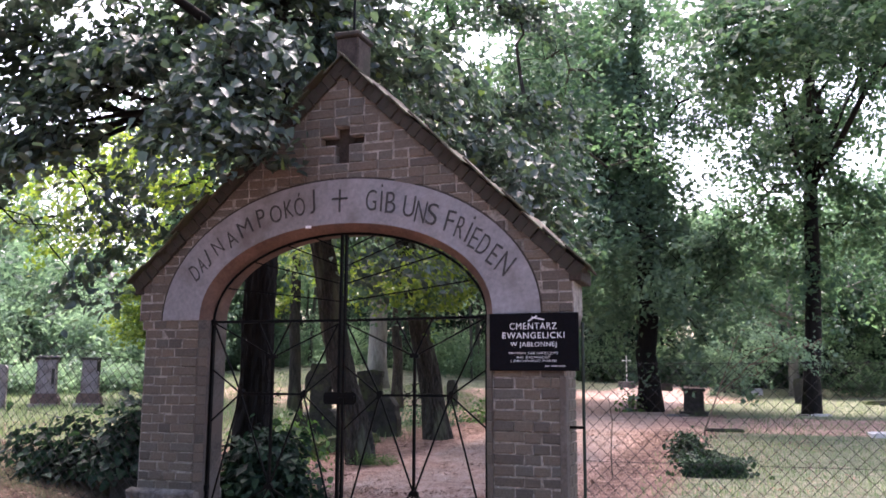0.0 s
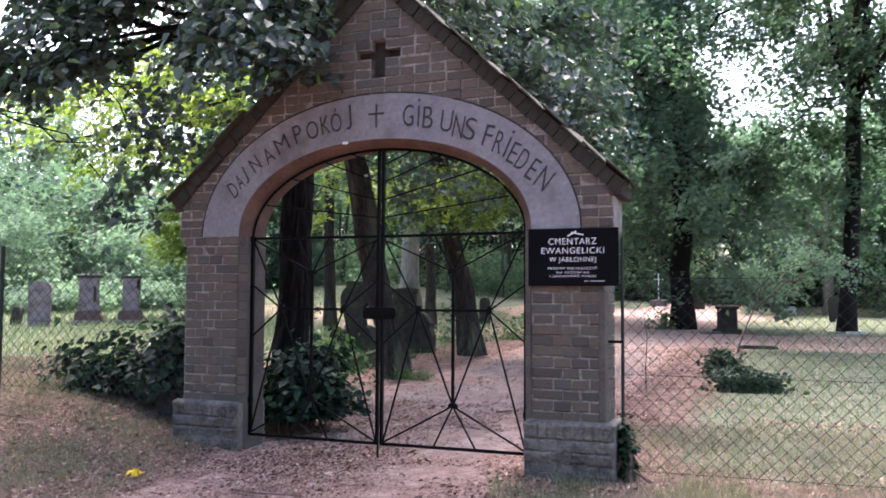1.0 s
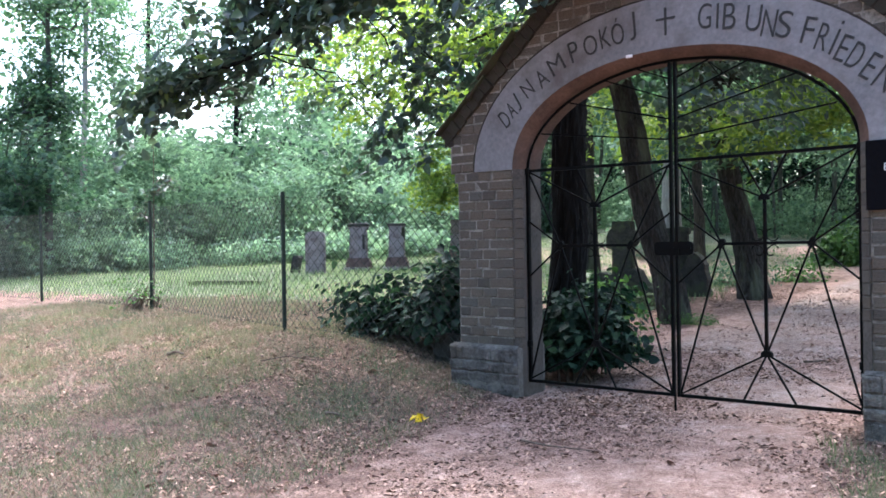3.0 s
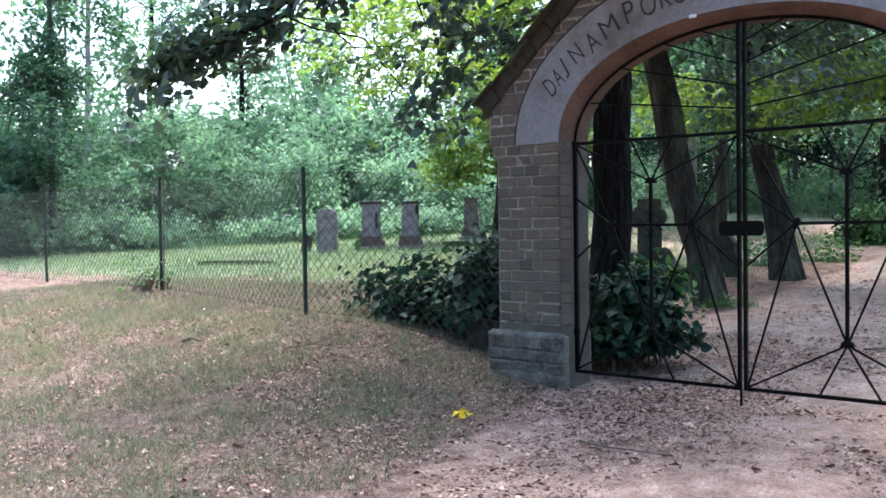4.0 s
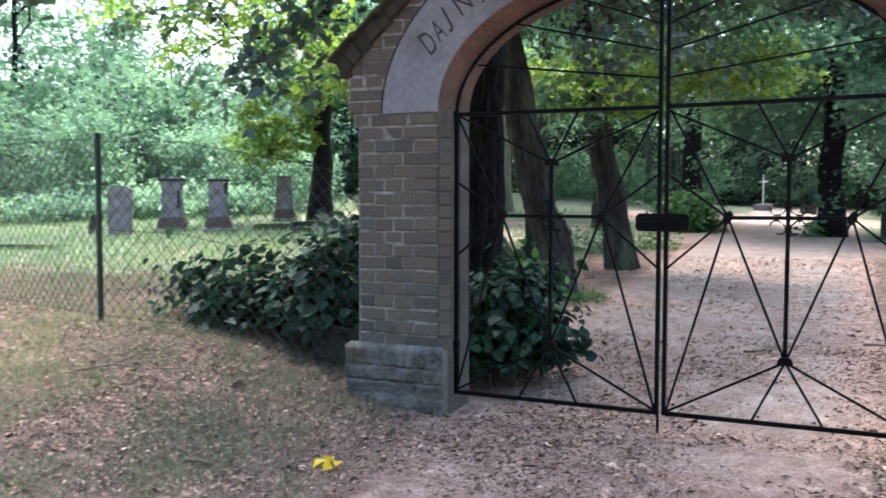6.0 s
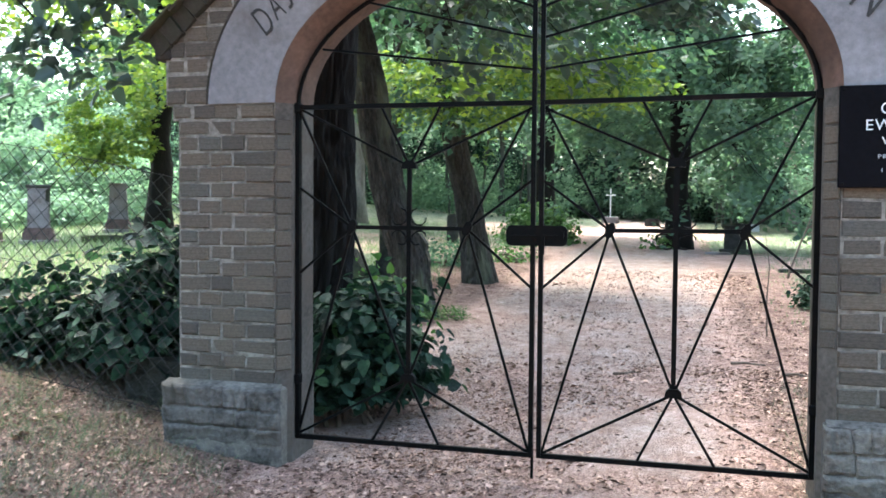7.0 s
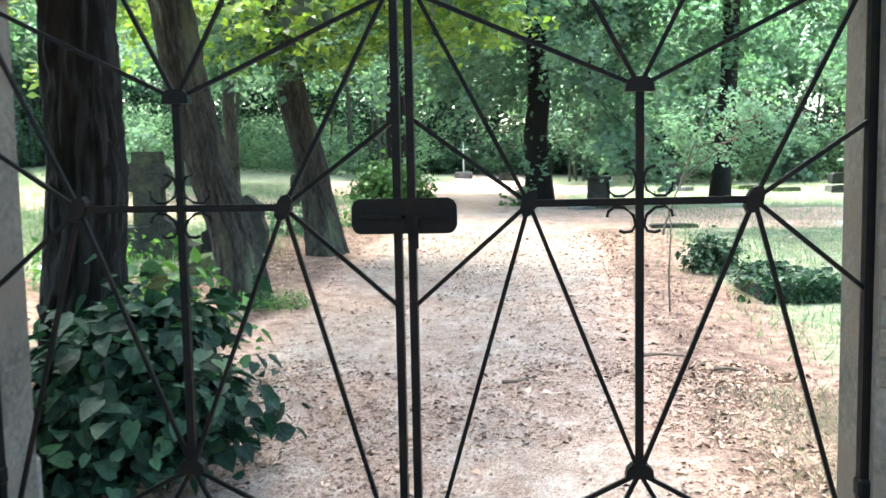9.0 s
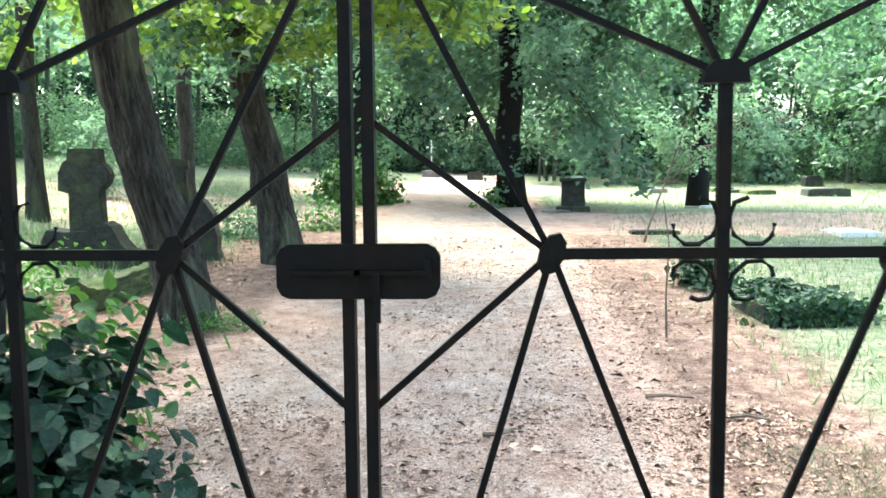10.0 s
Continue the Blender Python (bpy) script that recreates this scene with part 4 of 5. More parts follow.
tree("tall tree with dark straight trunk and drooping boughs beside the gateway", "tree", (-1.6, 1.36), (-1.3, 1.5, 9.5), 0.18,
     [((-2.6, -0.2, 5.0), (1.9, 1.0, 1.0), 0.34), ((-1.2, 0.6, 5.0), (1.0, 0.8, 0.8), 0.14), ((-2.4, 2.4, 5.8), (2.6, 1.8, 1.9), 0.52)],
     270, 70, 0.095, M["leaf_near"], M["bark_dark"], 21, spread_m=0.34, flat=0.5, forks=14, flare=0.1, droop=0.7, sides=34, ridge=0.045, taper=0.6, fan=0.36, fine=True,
     boughs=[(-3.95, -1.1, 2.7), (-3.9, -1.0, 3.0), (-3.3, -0.4, 3.6),  (-0.95, -0.3, 3.9), (-0.85, -0.35, 3.5),
             (-1.35, -0.3, 3.65), (-2.0, 0.0, 4.3), (-2.5, -0.3, 4.0), (-2.7, -0.45, 3.4), (-0.6, -0.1, 4.25), (-0.4, 1.6, 4.5), (0.2, 1.2, 4.4)],
     lows=[(-0.55, -0.3, 3.15), (-0.7, -0.35, 3.25), (-2.45, -0.05, 2.1), (-2.4, 0.0, 2.3), (-2.3, 0.0, 2.5), (-2.05, 0.0, 2.75), (-1.9, 0.05, 2.6), (-2.2, 0.0, 3.0), (-1.0, 2.6, 2.5), (-0.5, 3.0, 2.6), (-0.2, 2.4, 2.55)])
tree("old leaning tree with deeply furrowed grey bark beside the path", "tree", (-1.97, 4.9), (-4.25, 4.9, 9.3), 0.195,
     [((-1.6, 4.4, 4.6), (2.6, 1.6, 1.5), 0.6), ((-1.8, 4.4, 6.8), (2.8, 2.0, 1.8), 0.4)], 170, 90, 0.105, M["leaf_near"], M["bark"], 22, spread_m=0.42, forks=10, droop=0.6, sides=38, ridge=0.055, flare=0.25, taper=0.5, fine=True,
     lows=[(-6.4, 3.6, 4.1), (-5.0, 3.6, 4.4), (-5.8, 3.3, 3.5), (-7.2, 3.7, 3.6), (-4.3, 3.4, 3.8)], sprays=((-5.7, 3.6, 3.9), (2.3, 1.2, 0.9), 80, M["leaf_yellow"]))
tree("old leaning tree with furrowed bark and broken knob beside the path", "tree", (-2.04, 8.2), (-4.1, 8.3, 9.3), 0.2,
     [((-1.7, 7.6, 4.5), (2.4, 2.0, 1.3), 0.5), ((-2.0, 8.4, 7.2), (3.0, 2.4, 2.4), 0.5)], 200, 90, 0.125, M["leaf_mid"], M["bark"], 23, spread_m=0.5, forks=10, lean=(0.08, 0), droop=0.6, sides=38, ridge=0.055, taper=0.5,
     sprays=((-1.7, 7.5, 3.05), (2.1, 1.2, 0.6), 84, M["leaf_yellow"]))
tree("slender tree with grey trunk among the graves", "tree", (-5.14, 13.86), (-5.2, 13.8, 10.0), 0.14,
     [((-4.9, 13.6, 6.2), (2.4, 2.4, 2.4), 1.0)], 70, 80, 0.14, M["leaf_light"], M["bark"], 24, spread_m=0.6)
tree("tree with brown trunk and lime-green leaves among the graves", "tree", (-6.3, 10.8), (-6.6, 10.9, 10.0), 0.13,
     [((-6.2, 10.4, 4.9), (2.6, 2.4, 2.3), 1.0)], 100, 85, 0.14, M["leaf_yellow"], M["bark"], 25, spread_m=0.5)
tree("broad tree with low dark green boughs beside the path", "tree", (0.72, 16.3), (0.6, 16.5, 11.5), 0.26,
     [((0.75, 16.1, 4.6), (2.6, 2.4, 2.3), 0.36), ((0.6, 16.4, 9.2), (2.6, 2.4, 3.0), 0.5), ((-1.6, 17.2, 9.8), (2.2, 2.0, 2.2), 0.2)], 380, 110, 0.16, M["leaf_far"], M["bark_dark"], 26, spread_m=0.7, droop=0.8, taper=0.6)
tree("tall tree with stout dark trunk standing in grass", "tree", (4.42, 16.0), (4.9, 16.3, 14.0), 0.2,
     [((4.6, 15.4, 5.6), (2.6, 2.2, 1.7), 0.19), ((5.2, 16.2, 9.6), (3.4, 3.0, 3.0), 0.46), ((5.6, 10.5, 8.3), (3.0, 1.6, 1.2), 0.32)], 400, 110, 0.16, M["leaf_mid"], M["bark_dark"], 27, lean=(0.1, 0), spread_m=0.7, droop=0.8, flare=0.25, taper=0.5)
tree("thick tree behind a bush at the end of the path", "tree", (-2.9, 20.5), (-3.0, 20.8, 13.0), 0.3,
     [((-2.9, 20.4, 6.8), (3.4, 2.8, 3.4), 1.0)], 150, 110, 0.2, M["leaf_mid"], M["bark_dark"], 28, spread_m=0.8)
tree("pale-barked tree with flared foot in the clearing", "tree", (-9.4, 22.3), (-9.2, 22.5, 14.0), 0.36,
     [((-9.3, 22.2, 7.6), (3.8, 3.2, 3.2), 1.0)], 140, 110, 0.22, M["leaf_light"], M["bark_pale"], 29, spread_m=0.9)
tree("tree with dark trunk and bright yellow-green sprays among the graves", "tree", (-10.1, 12.4), (-9.9, 12.6, 11.0), 0.24,
     [((-10.1, 12.0, 5.6), (2.2, 2.0, 1.8), 0.5), ((-10, 12.4, 8.4), (2.8, 2.6, 2.4), 0.5)], 150, 90, 0.15, M["leaf_mid"], M["bark_dark"], 30, spread_m=0.55,
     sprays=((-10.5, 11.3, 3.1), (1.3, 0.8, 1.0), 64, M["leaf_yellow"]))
tree("ivy-grown tree behind the fence", "tree", (-19.7, 5.9), (-20.0, 6.2, 11.5), 0.1,
     [((-19.9, 5.6, 4.0), (1.2, 1.1, 2.5), 0.7), ((-20.4, 6, 8.0), (1.6, 1.6, 2.0), 0.3)], 160, 90, 0.15, M["leaf_mid"], M["bark_wood"], 31, spread_m=0.6)
tree("slim tree rising dark out of the thicket", "tree", (-27.2, 13.5), (-26.6, 13.8, 15.0), 0.14,
     [((-26.6, 13.5, 9.0), (2.2, 2.0, 3.2), 1.0)], 42, 70, 0.15, M["leaf_far"], M["bark_dark"], 32, spread_m=0.6)
tree("slim grey tree rising out of the thicket", "tree", (-24.5, 9.5), (-24.2, 9.8, 13.0), 0.14,
     [((-24.2, 9.6, 10.6), (2.0, 2.0, 2.2), 1.0)], 40, 80, 0.2, M["leaf_far"], M["bark_pale"], 36, spread_m=0.7)
tree("young feathery sapling leaning over the grass", "tree", (2.25, 9.85), (2.95, 10.1, 2.2), 0.016,
     [((2.95, 10.1, 1.75), (0.6, 0.4, 0.3), 0.5), ((3.7, 10.2, 2.2), (0.55, 0.4, 0.2), 0.5)], 63, 44, 0.07, M["leaf_light"], M["stick"], 33, spread_m=0.2, forks=4, sides=7, name="sapling", droop=0.9, fan=0.34)
tree("thin leafy sapling grown up through the fence", "tree", (-7.72, 1.1), (-7.7, 1.12, 2.7), 0.011,
     [((-7.7, 1.1, 2.1), (0.22, 0.2, 0.6), 1.0)], 16, 14, 0.085, M["leaf_near"], M["stick"], 37, spread_m=0.12, forks=3, sides=7, name="sapling")
tree("tree in the grass at the edge of the wood", "tree", (13.6, 24.0), (13.8, 24.2, 12.0), 0.17,
     [((13.0, 23.6, 5.2), (3.6, 2.8, 2.4), 1.0)], 120, 100, 0.22, M["leaf_mid"], M["bark"], 34, spread_m=0.8)
tree("tree in the grass at the edge of the wood", "tree", (4.75, 29.0), (4.7, 29.2, 8.0), 0.2,
     [((4.7, 28.6, 4.6), (3.2, 2.6, 2.2), 1.0)], 110, 100, 0.2, M["leaf_mid"], M["bark_pale"], 35, spread_m=0.8)

tree("tall slender tree with airy crown behind the thicket", "tree", (-24.0, 15.4), (-23.8, 15.6, 13.0), 0.13,
     [((-24.0, 15.2, 9.0), (3.4, 2.6, 3.4), 1.0)], 56, 70, 0.17, M["leaf_far"], M["bark_dark"], 38, spread_m=0.75)

# ---- woodland round the clearing ----


def woodland():
    r = np.random.default_rng(41)
    trunks, tips, big = [], [], []
    for k in range(400):
        a = radians(r.uniform(-48, 82))
        left = a > radians(35)
        d = r.uniform(27, 46) if left else r.uniform(33, 56)
        x, y = -d * math.sin(a), -3 + d * math.cos(a)
        if abs(x + 1.9) < 2.2:
            y = max(y, 37.0 + r.uniform(0, 4))
        z = gz(x, y)
        h = r.uniform(4.0, 5.8) if left else r.uniform(6.0, 10.5)
        tall = r.random() < (0.06 if left else 0.08)
        h = r.uniform(8.5, 12) if tall else h
        rr = r.uniform(0.05, 0.13)
        trunks.append(tube_data([(x, y, z - 0.2), (x + r.normal() * 0.3, y, z + h * 0.45), (x + r.normal() * 0.6, y + r.normal() * 0.4, z + h * 0.85)], [rr, rr * 0.7, 0.02], 6))
        n = r.integers(30, 44) if tall else r.integers(9, 15) if left else r.integers(16, 26)
        q = unit(r.normal(size=(n, 3))) * (r.uniform(0.3, 1, n) ** 0.5)[:, None] * (np.array([2.3, 2.3, h * 0.34]) if tall else np.array([1.8, 1.8, h * 0.3]))
        tips.append(q + np.array([x, y, z + h * 0.72]))
    # Unseen trees added behind the camera, to shade the gateway front.
    for k in range(34):
        a = radians(r.uniform(105, 255))
        d = r.uniform(10, 22)
        x, y = -d * math.sin(a), -4 + d * math.cos(a)
        h = r.uniform(8, 13)
        trunks.append(tube_data([(x, y, -0.2), (x + r.normal() * 0.3, y, h * 0.5), (x + r.normal() * 0.6, y, h)], [0.16, 0.13, 0.03], 6))
        q = unit(r.normal(size=(22, 3))) * (r.uniform(0.3, 1, 22) ** 0.5)[:, None] * np.array([2.8, 2.8, h * 0.36])
        tips.append(q + np.array([x, y, h * 0.62]))
    v, f = join_data(trunks)
    ob = put("woodland_trunks", raw_mesh("woodland_trunks", v, f, M["bark_wood"]))
    tagged(ob, "thin dark trunks of the wood, with unseen ones added behind", "woodland", kind="stuff")
    tips = np.concatenate(tips)
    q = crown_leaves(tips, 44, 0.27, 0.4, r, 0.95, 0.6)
    tagged(put("woodland_crowns", quad_mesh("woodland_crowns", q, M["leaf_far"])), "dense green crowns of the wood, with unseen shading ones behind", "woodland", kind="stuff")


woodland()


def thicket():
    """Shrubs and undergrowth before the wood, dark-coloured inside it to stand for shade."""
    r = np.random.default_rng(43)
    light, dark = [], []
    for k in range(150):
        a = radians(r.uniform(-40, 78))
        left = a > radians(35)
        d = r.uniform(23.5, 31) if left else r.uniform(33, 40)
        if radians(-8) < a < radians(12):
            d = r.uniform(39, 45)
        x, y = -d * math.sin(a), -3 + d * math.cos(a)
        z = gz(x, y)
        h = r.uniform(1.5, 4.6) if left else r.uniform(0.9, 2.6)
        n = int(16 * h)
        q = unit(r.normal(size=(n, 3))) * (r.uniform(0.4, 1, n) ** 0.5)[:, None] * np.array([1.2 + 0.22 * h, 1.2, h * 0.52])
        (light if (left and r.random() < 0.7) else dark).append(q + np.array([x, y, z + h * 0.5]))
    for k in range(70):
        a, d = radians(r.uniform(36, 76)), r.uniform(21.5, 24.5)
        x, y = -d * math.sin(a), -3 + d * math.cos(a)
        h = r.uniform(0.35, 1.1)
        q = unit(r.normal(size=(14, 3))) * (r.uniform(0.3, 1, 14) ** 0.5)[:, None] * np.array([0.9, 0.7, h * 0.5])
        light.append(q + np.array([x, y, gz(x, y) + h * 0.5]))
    # Far dark clumps, in place of the shade between the trunks.
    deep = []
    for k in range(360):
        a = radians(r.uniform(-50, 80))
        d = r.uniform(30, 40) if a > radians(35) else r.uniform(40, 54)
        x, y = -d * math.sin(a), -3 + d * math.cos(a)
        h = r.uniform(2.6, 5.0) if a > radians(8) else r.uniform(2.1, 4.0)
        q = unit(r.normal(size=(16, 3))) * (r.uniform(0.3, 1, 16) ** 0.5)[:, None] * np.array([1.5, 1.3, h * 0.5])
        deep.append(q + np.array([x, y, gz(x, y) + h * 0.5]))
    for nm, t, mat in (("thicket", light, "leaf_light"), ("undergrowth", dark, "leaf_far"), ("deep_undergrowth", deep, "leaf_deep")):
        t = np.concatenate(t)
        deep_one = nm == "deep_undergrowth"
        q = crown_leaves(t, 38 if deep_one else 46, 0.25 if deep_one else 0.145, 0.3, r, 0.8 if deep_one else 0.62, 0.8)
        tagged(put(nm, quad_mesh(nm, q, M[mat])), "shrubs, soft green before the wood, dark-coloured for shade inside it", "shrubs", kind="stuff")


thicket()

# ---- bushes ----


def broad_leaf_mesh(name, centres, length, width, normals, tips, material):
    """Broad leaves with a heart-shaped base, a folded midrib and a drooping point."""
    n = len(centres)
    nn = unit(normals)
    u = unit(tips - nn * (tips * nn).sum(1, keepdims=True))
    v = np.cross(nn, u)
    L, W = length[:, None], width[:, None] * 0.5
    form = ((0.06, 0, 0.0), (-0.04, 0.45, 0.02), (0.2, 0.98, 0.0), (0.5, 0.92, 0.08), (0.78, 0.5, 0.25), (1.0, 0, 0.5),
            (0.78, -0.5, 0.25), (0.5, -0.92, 0.08), (0.2, -0.98, 0.0), (-0.04, -0.45, 0.02))
    verts = np.stack([centres + u * (L * (a - 0.45)) + v * (W * w) + nn * (W * abs(w) * 0.25 - L * 0.42 * h) for a, w, h in form], axis=1)
    me = bpy.data.meshes.new(name)
    me.vertices.add(10 * n)
    me.vertices.foreach_set("co", np.ascontiguousarray(verts, dtype=np.float32).ravel())
    f = (np.array([[0, 1, 2, 3, 4, 5], [0, 5, 6, 7, 8, 9]])[None] + 10 * np.arange(n)[:, None, None]).reshape(-1, 6)
    me.loops.add(f.size)
    me.loops.foreach_set("vertex_index", f.astype(np.int32).ravel())
    me.polygons.add(2 * n)
    me.polygons.foreach_set("loop_start", np.arange(0, f.size, 6, dtype=np.int32))
    me.polygons.foreach_set("loop_total", np.full(2 * n, 6, dtype=np.int32))
    me.polygons.foreach_set("use_smooth", [True] * (2 * n))
    me.materials.append(material)
    me.update(calc_edges=True)
    return me


def bush(label, centre, radii, tips, per, leaf, mat, seed, name="bush", spread_m=0.16, stems=10, wide=0.8, shell=0.3, lobes=(), low=0.03):
    r = np.random.default_rng(seed)
    x, y = centre
    z = gz(x, y)
    ob = thing(name, label, name, (x, y, z))
    d = unit(r.normal(size=(tips, 3))) * (r.uniform(shell, 1, tips) ** 0.5)[:, None]
    d[:, 2] = np.abs(d[:, 2])
    q = d * np.array(radii)
    q[:, 2] += 0.06
    for dx, dy, dz, rad, k in lobes:
        q = np.concatenate([q, np.array([dx, dy, dz]) + unit(r.normal(size=(k, 3))) * rad * (r.uniform(0.3, 1, k) ** 0.5)[:, None]])
    tips = len(q)
    for i in range(stems):
        lp = limb((r.normal() * 0.1, r.normal() * 0.1, -0.05), q[r.integers(tips)], 0.05, r, 5)
        v, f = tube_data(lp, np.linspace(0.016, 0.005, 5), 5)
        put("stem", raw_mesh("stem", v, f, M["stick"]), ob)
    n = tips * per
    c = np.repeat(q, per, axis=0) + r.normal(size=(n, 3)) * spread_m
    c = c[c[:, 2] > low] if low > 0.05 else np.maximum(c, np.array([-9, -9, low]))
    n = len(c)
    out = unit(c * np.array([1, 1, 0.4]))
    nrm = out * 0.45 + r.normal(size=(n, 3)) * 0.48 + np.array([0, 0, 0.75])
    tip = out * 0.9 + r.normal(size=(n, 3)) * 0.8 + np.array([0, 0, -0.6])
    L = leaf * r.uniform(0.4, 1.3, n)
    put("foliage", broad_leaf_mesh("foliage", c, L, L * wide, nrm, tip, mat), ob)
    return ob


bush("dark green large-leaved bush against the outer side of the pier", (-2.6, 0.78), (0.85, 0.36, 0.42), 170, 17, 0.098, M["leaf_bush"], 51, shell=0.45, spread_m=0.12, stems=22, wide=0.85, low=0.14, lobes=((-1.0, -0.15, 0.36, 0.16, 9), (0.42, -0.1, 0.72, 0.16, 14), (0.1, -0.05, 0.6, 0.13, 8), (-0.75, -0.25, 0.2, 0.2, 10), (-0.55, 0.0, 0.55, 0.1, 5)))
bush("dark green large-leaved bush behind the closed gate leaf", (-1.24, 0.97), (0.36, 0.4, 0.66), 190, 18, 0.08, M["leaf_bush"], 52, shell=0.5, spread_m=0.09, stems=22, wide=0.85, low=0.14, lobes=((0.28, -0.05, 0.34, 0.16, 13), (0.16, 0.2, 0.66, 0.16, 10), (0.42, 0.2, 0.2, 0.1, 6), (0.46, -0.1, 0.46, 0.06, 3)))
bush("bright green herbs round the tree foot", (-1.72, 2.2), (0.5, 0.6, 0.6), 46, 14, 0.075, M["leaf_herb"], 53, name="herbs")
bush("bright green herbs along a mossy kerb", (-3.6, 5.2), (0.5, 0.9, 0.3), 44, 16, 0.06, M["leaf_herb"], 61, name="herbs")
bush("bright green bush before a thick tree", (-2.6, 17.3), (0.9, 0.75, 0.8), 110, 26, 0.12, M["leaf_herb"], 54)
bush("low clump of green leaves beside the path", (-2.25, 11.5), (0.35, 0.3, 0.22), 26, 16, 0.07, M["leaf_herb"], 55, name="herbs")
bush("low green groundcover on an old grave", (-3.2, 10.6), (0.7, 0.5, 0.22), 60, 16, 0.06, M["leaf_mid"], 56, name="groundcover")
bush("low moss and herb tuft at the foot of a leaning tree", (-1.7, 4.72), (0.34, 0.28, 0.025), 70, 26, 0.016, M["leaf_herb"], 64, name="herbs", spread_m=0.04, stems=3)
bush("low bushy sprout at the foot of a tree", (0.3, 15.9), (0.25, 0.22, 0.25), 16, 12, 0.09, M["leaf_herb"], 57)
bush("mound of ivy over an old grave", (2.2, 6.55), (0.25, 0.25, 0.22), 50, 20, 0.055, M["ivy"], 58, name="ivy_mound", spread_m=0.07)
bush("trailing ivy and grass at the foot of the pier", (1.9, 0.16), (0.05, 0.1, 0.34), 26, 12, 0.05, M["ivy"], 59, name="ivy", spread_m=0.035)
bush("pale feathery shrub in the clearing among the graves", (-8.2, 16.7), (0.5, 0.45, 1.75), 60, 16, 0.1, M["leaf_light"], 62, spread_m=0.16)
bush("sparse twiggy shrub at the foot of a fence post", (-7.9, 0.95), (0.5, 0.3, 0.4), 22, 7, 0.05, M["leaf_herb"], 63, name="shrub", spread_m=0.07, stems=16)
bush("pale conifer-like shrub in far grass", (9.5, 27.5), (0.5, 0.45, 1.5), 60, 26, 0.16, M["leaf_light"], 60, spread_m=0.22)

# ---- graves ----


def slab_profile(ob, name, ring, depth, mat, label="", y=0.0):
    """A stone of outline ring (x, z) and depth, its edges softly worn."""
    bm = bmesh.new()
    fr = [bm.verts.new((x, y - depth / 2, z)) for x, z in ring]
    bk = [bm.verts.new((x, y + depth / 2, z)) for x, z in ring]
    a, b = bm.faces.new(fr), bm.faces.new(bk[::-1])
    for k in range(len(ring)):
        bm.faces.new((fr[k], bk[k], bk[(k + 1) % len(ring)], fr[(k + 1) % len(ring)]))
    bmesh.ops.recalc_face_normals(bm, faces=bm.faces)
    es = list({e for q in bm.faces if len(q.verts) == len(ring) for e in q.edges})
    bmesh.ops.bevel(bm, geom=es, offset=min(0.012, depth * 0.15), segments=2, affect="EDGES")
    return part(name, bm, mat, ob, label)


def round_top(w, h, rise, n=10):
    ring = [(-w / 2, 0), (w / 2, 0)]
    for k in range(n + 1):
        a = math.pi * k / n
        ring.append((w / 2 * math.cos(a), h - rise + rise * math.sin(a)))
    return ring


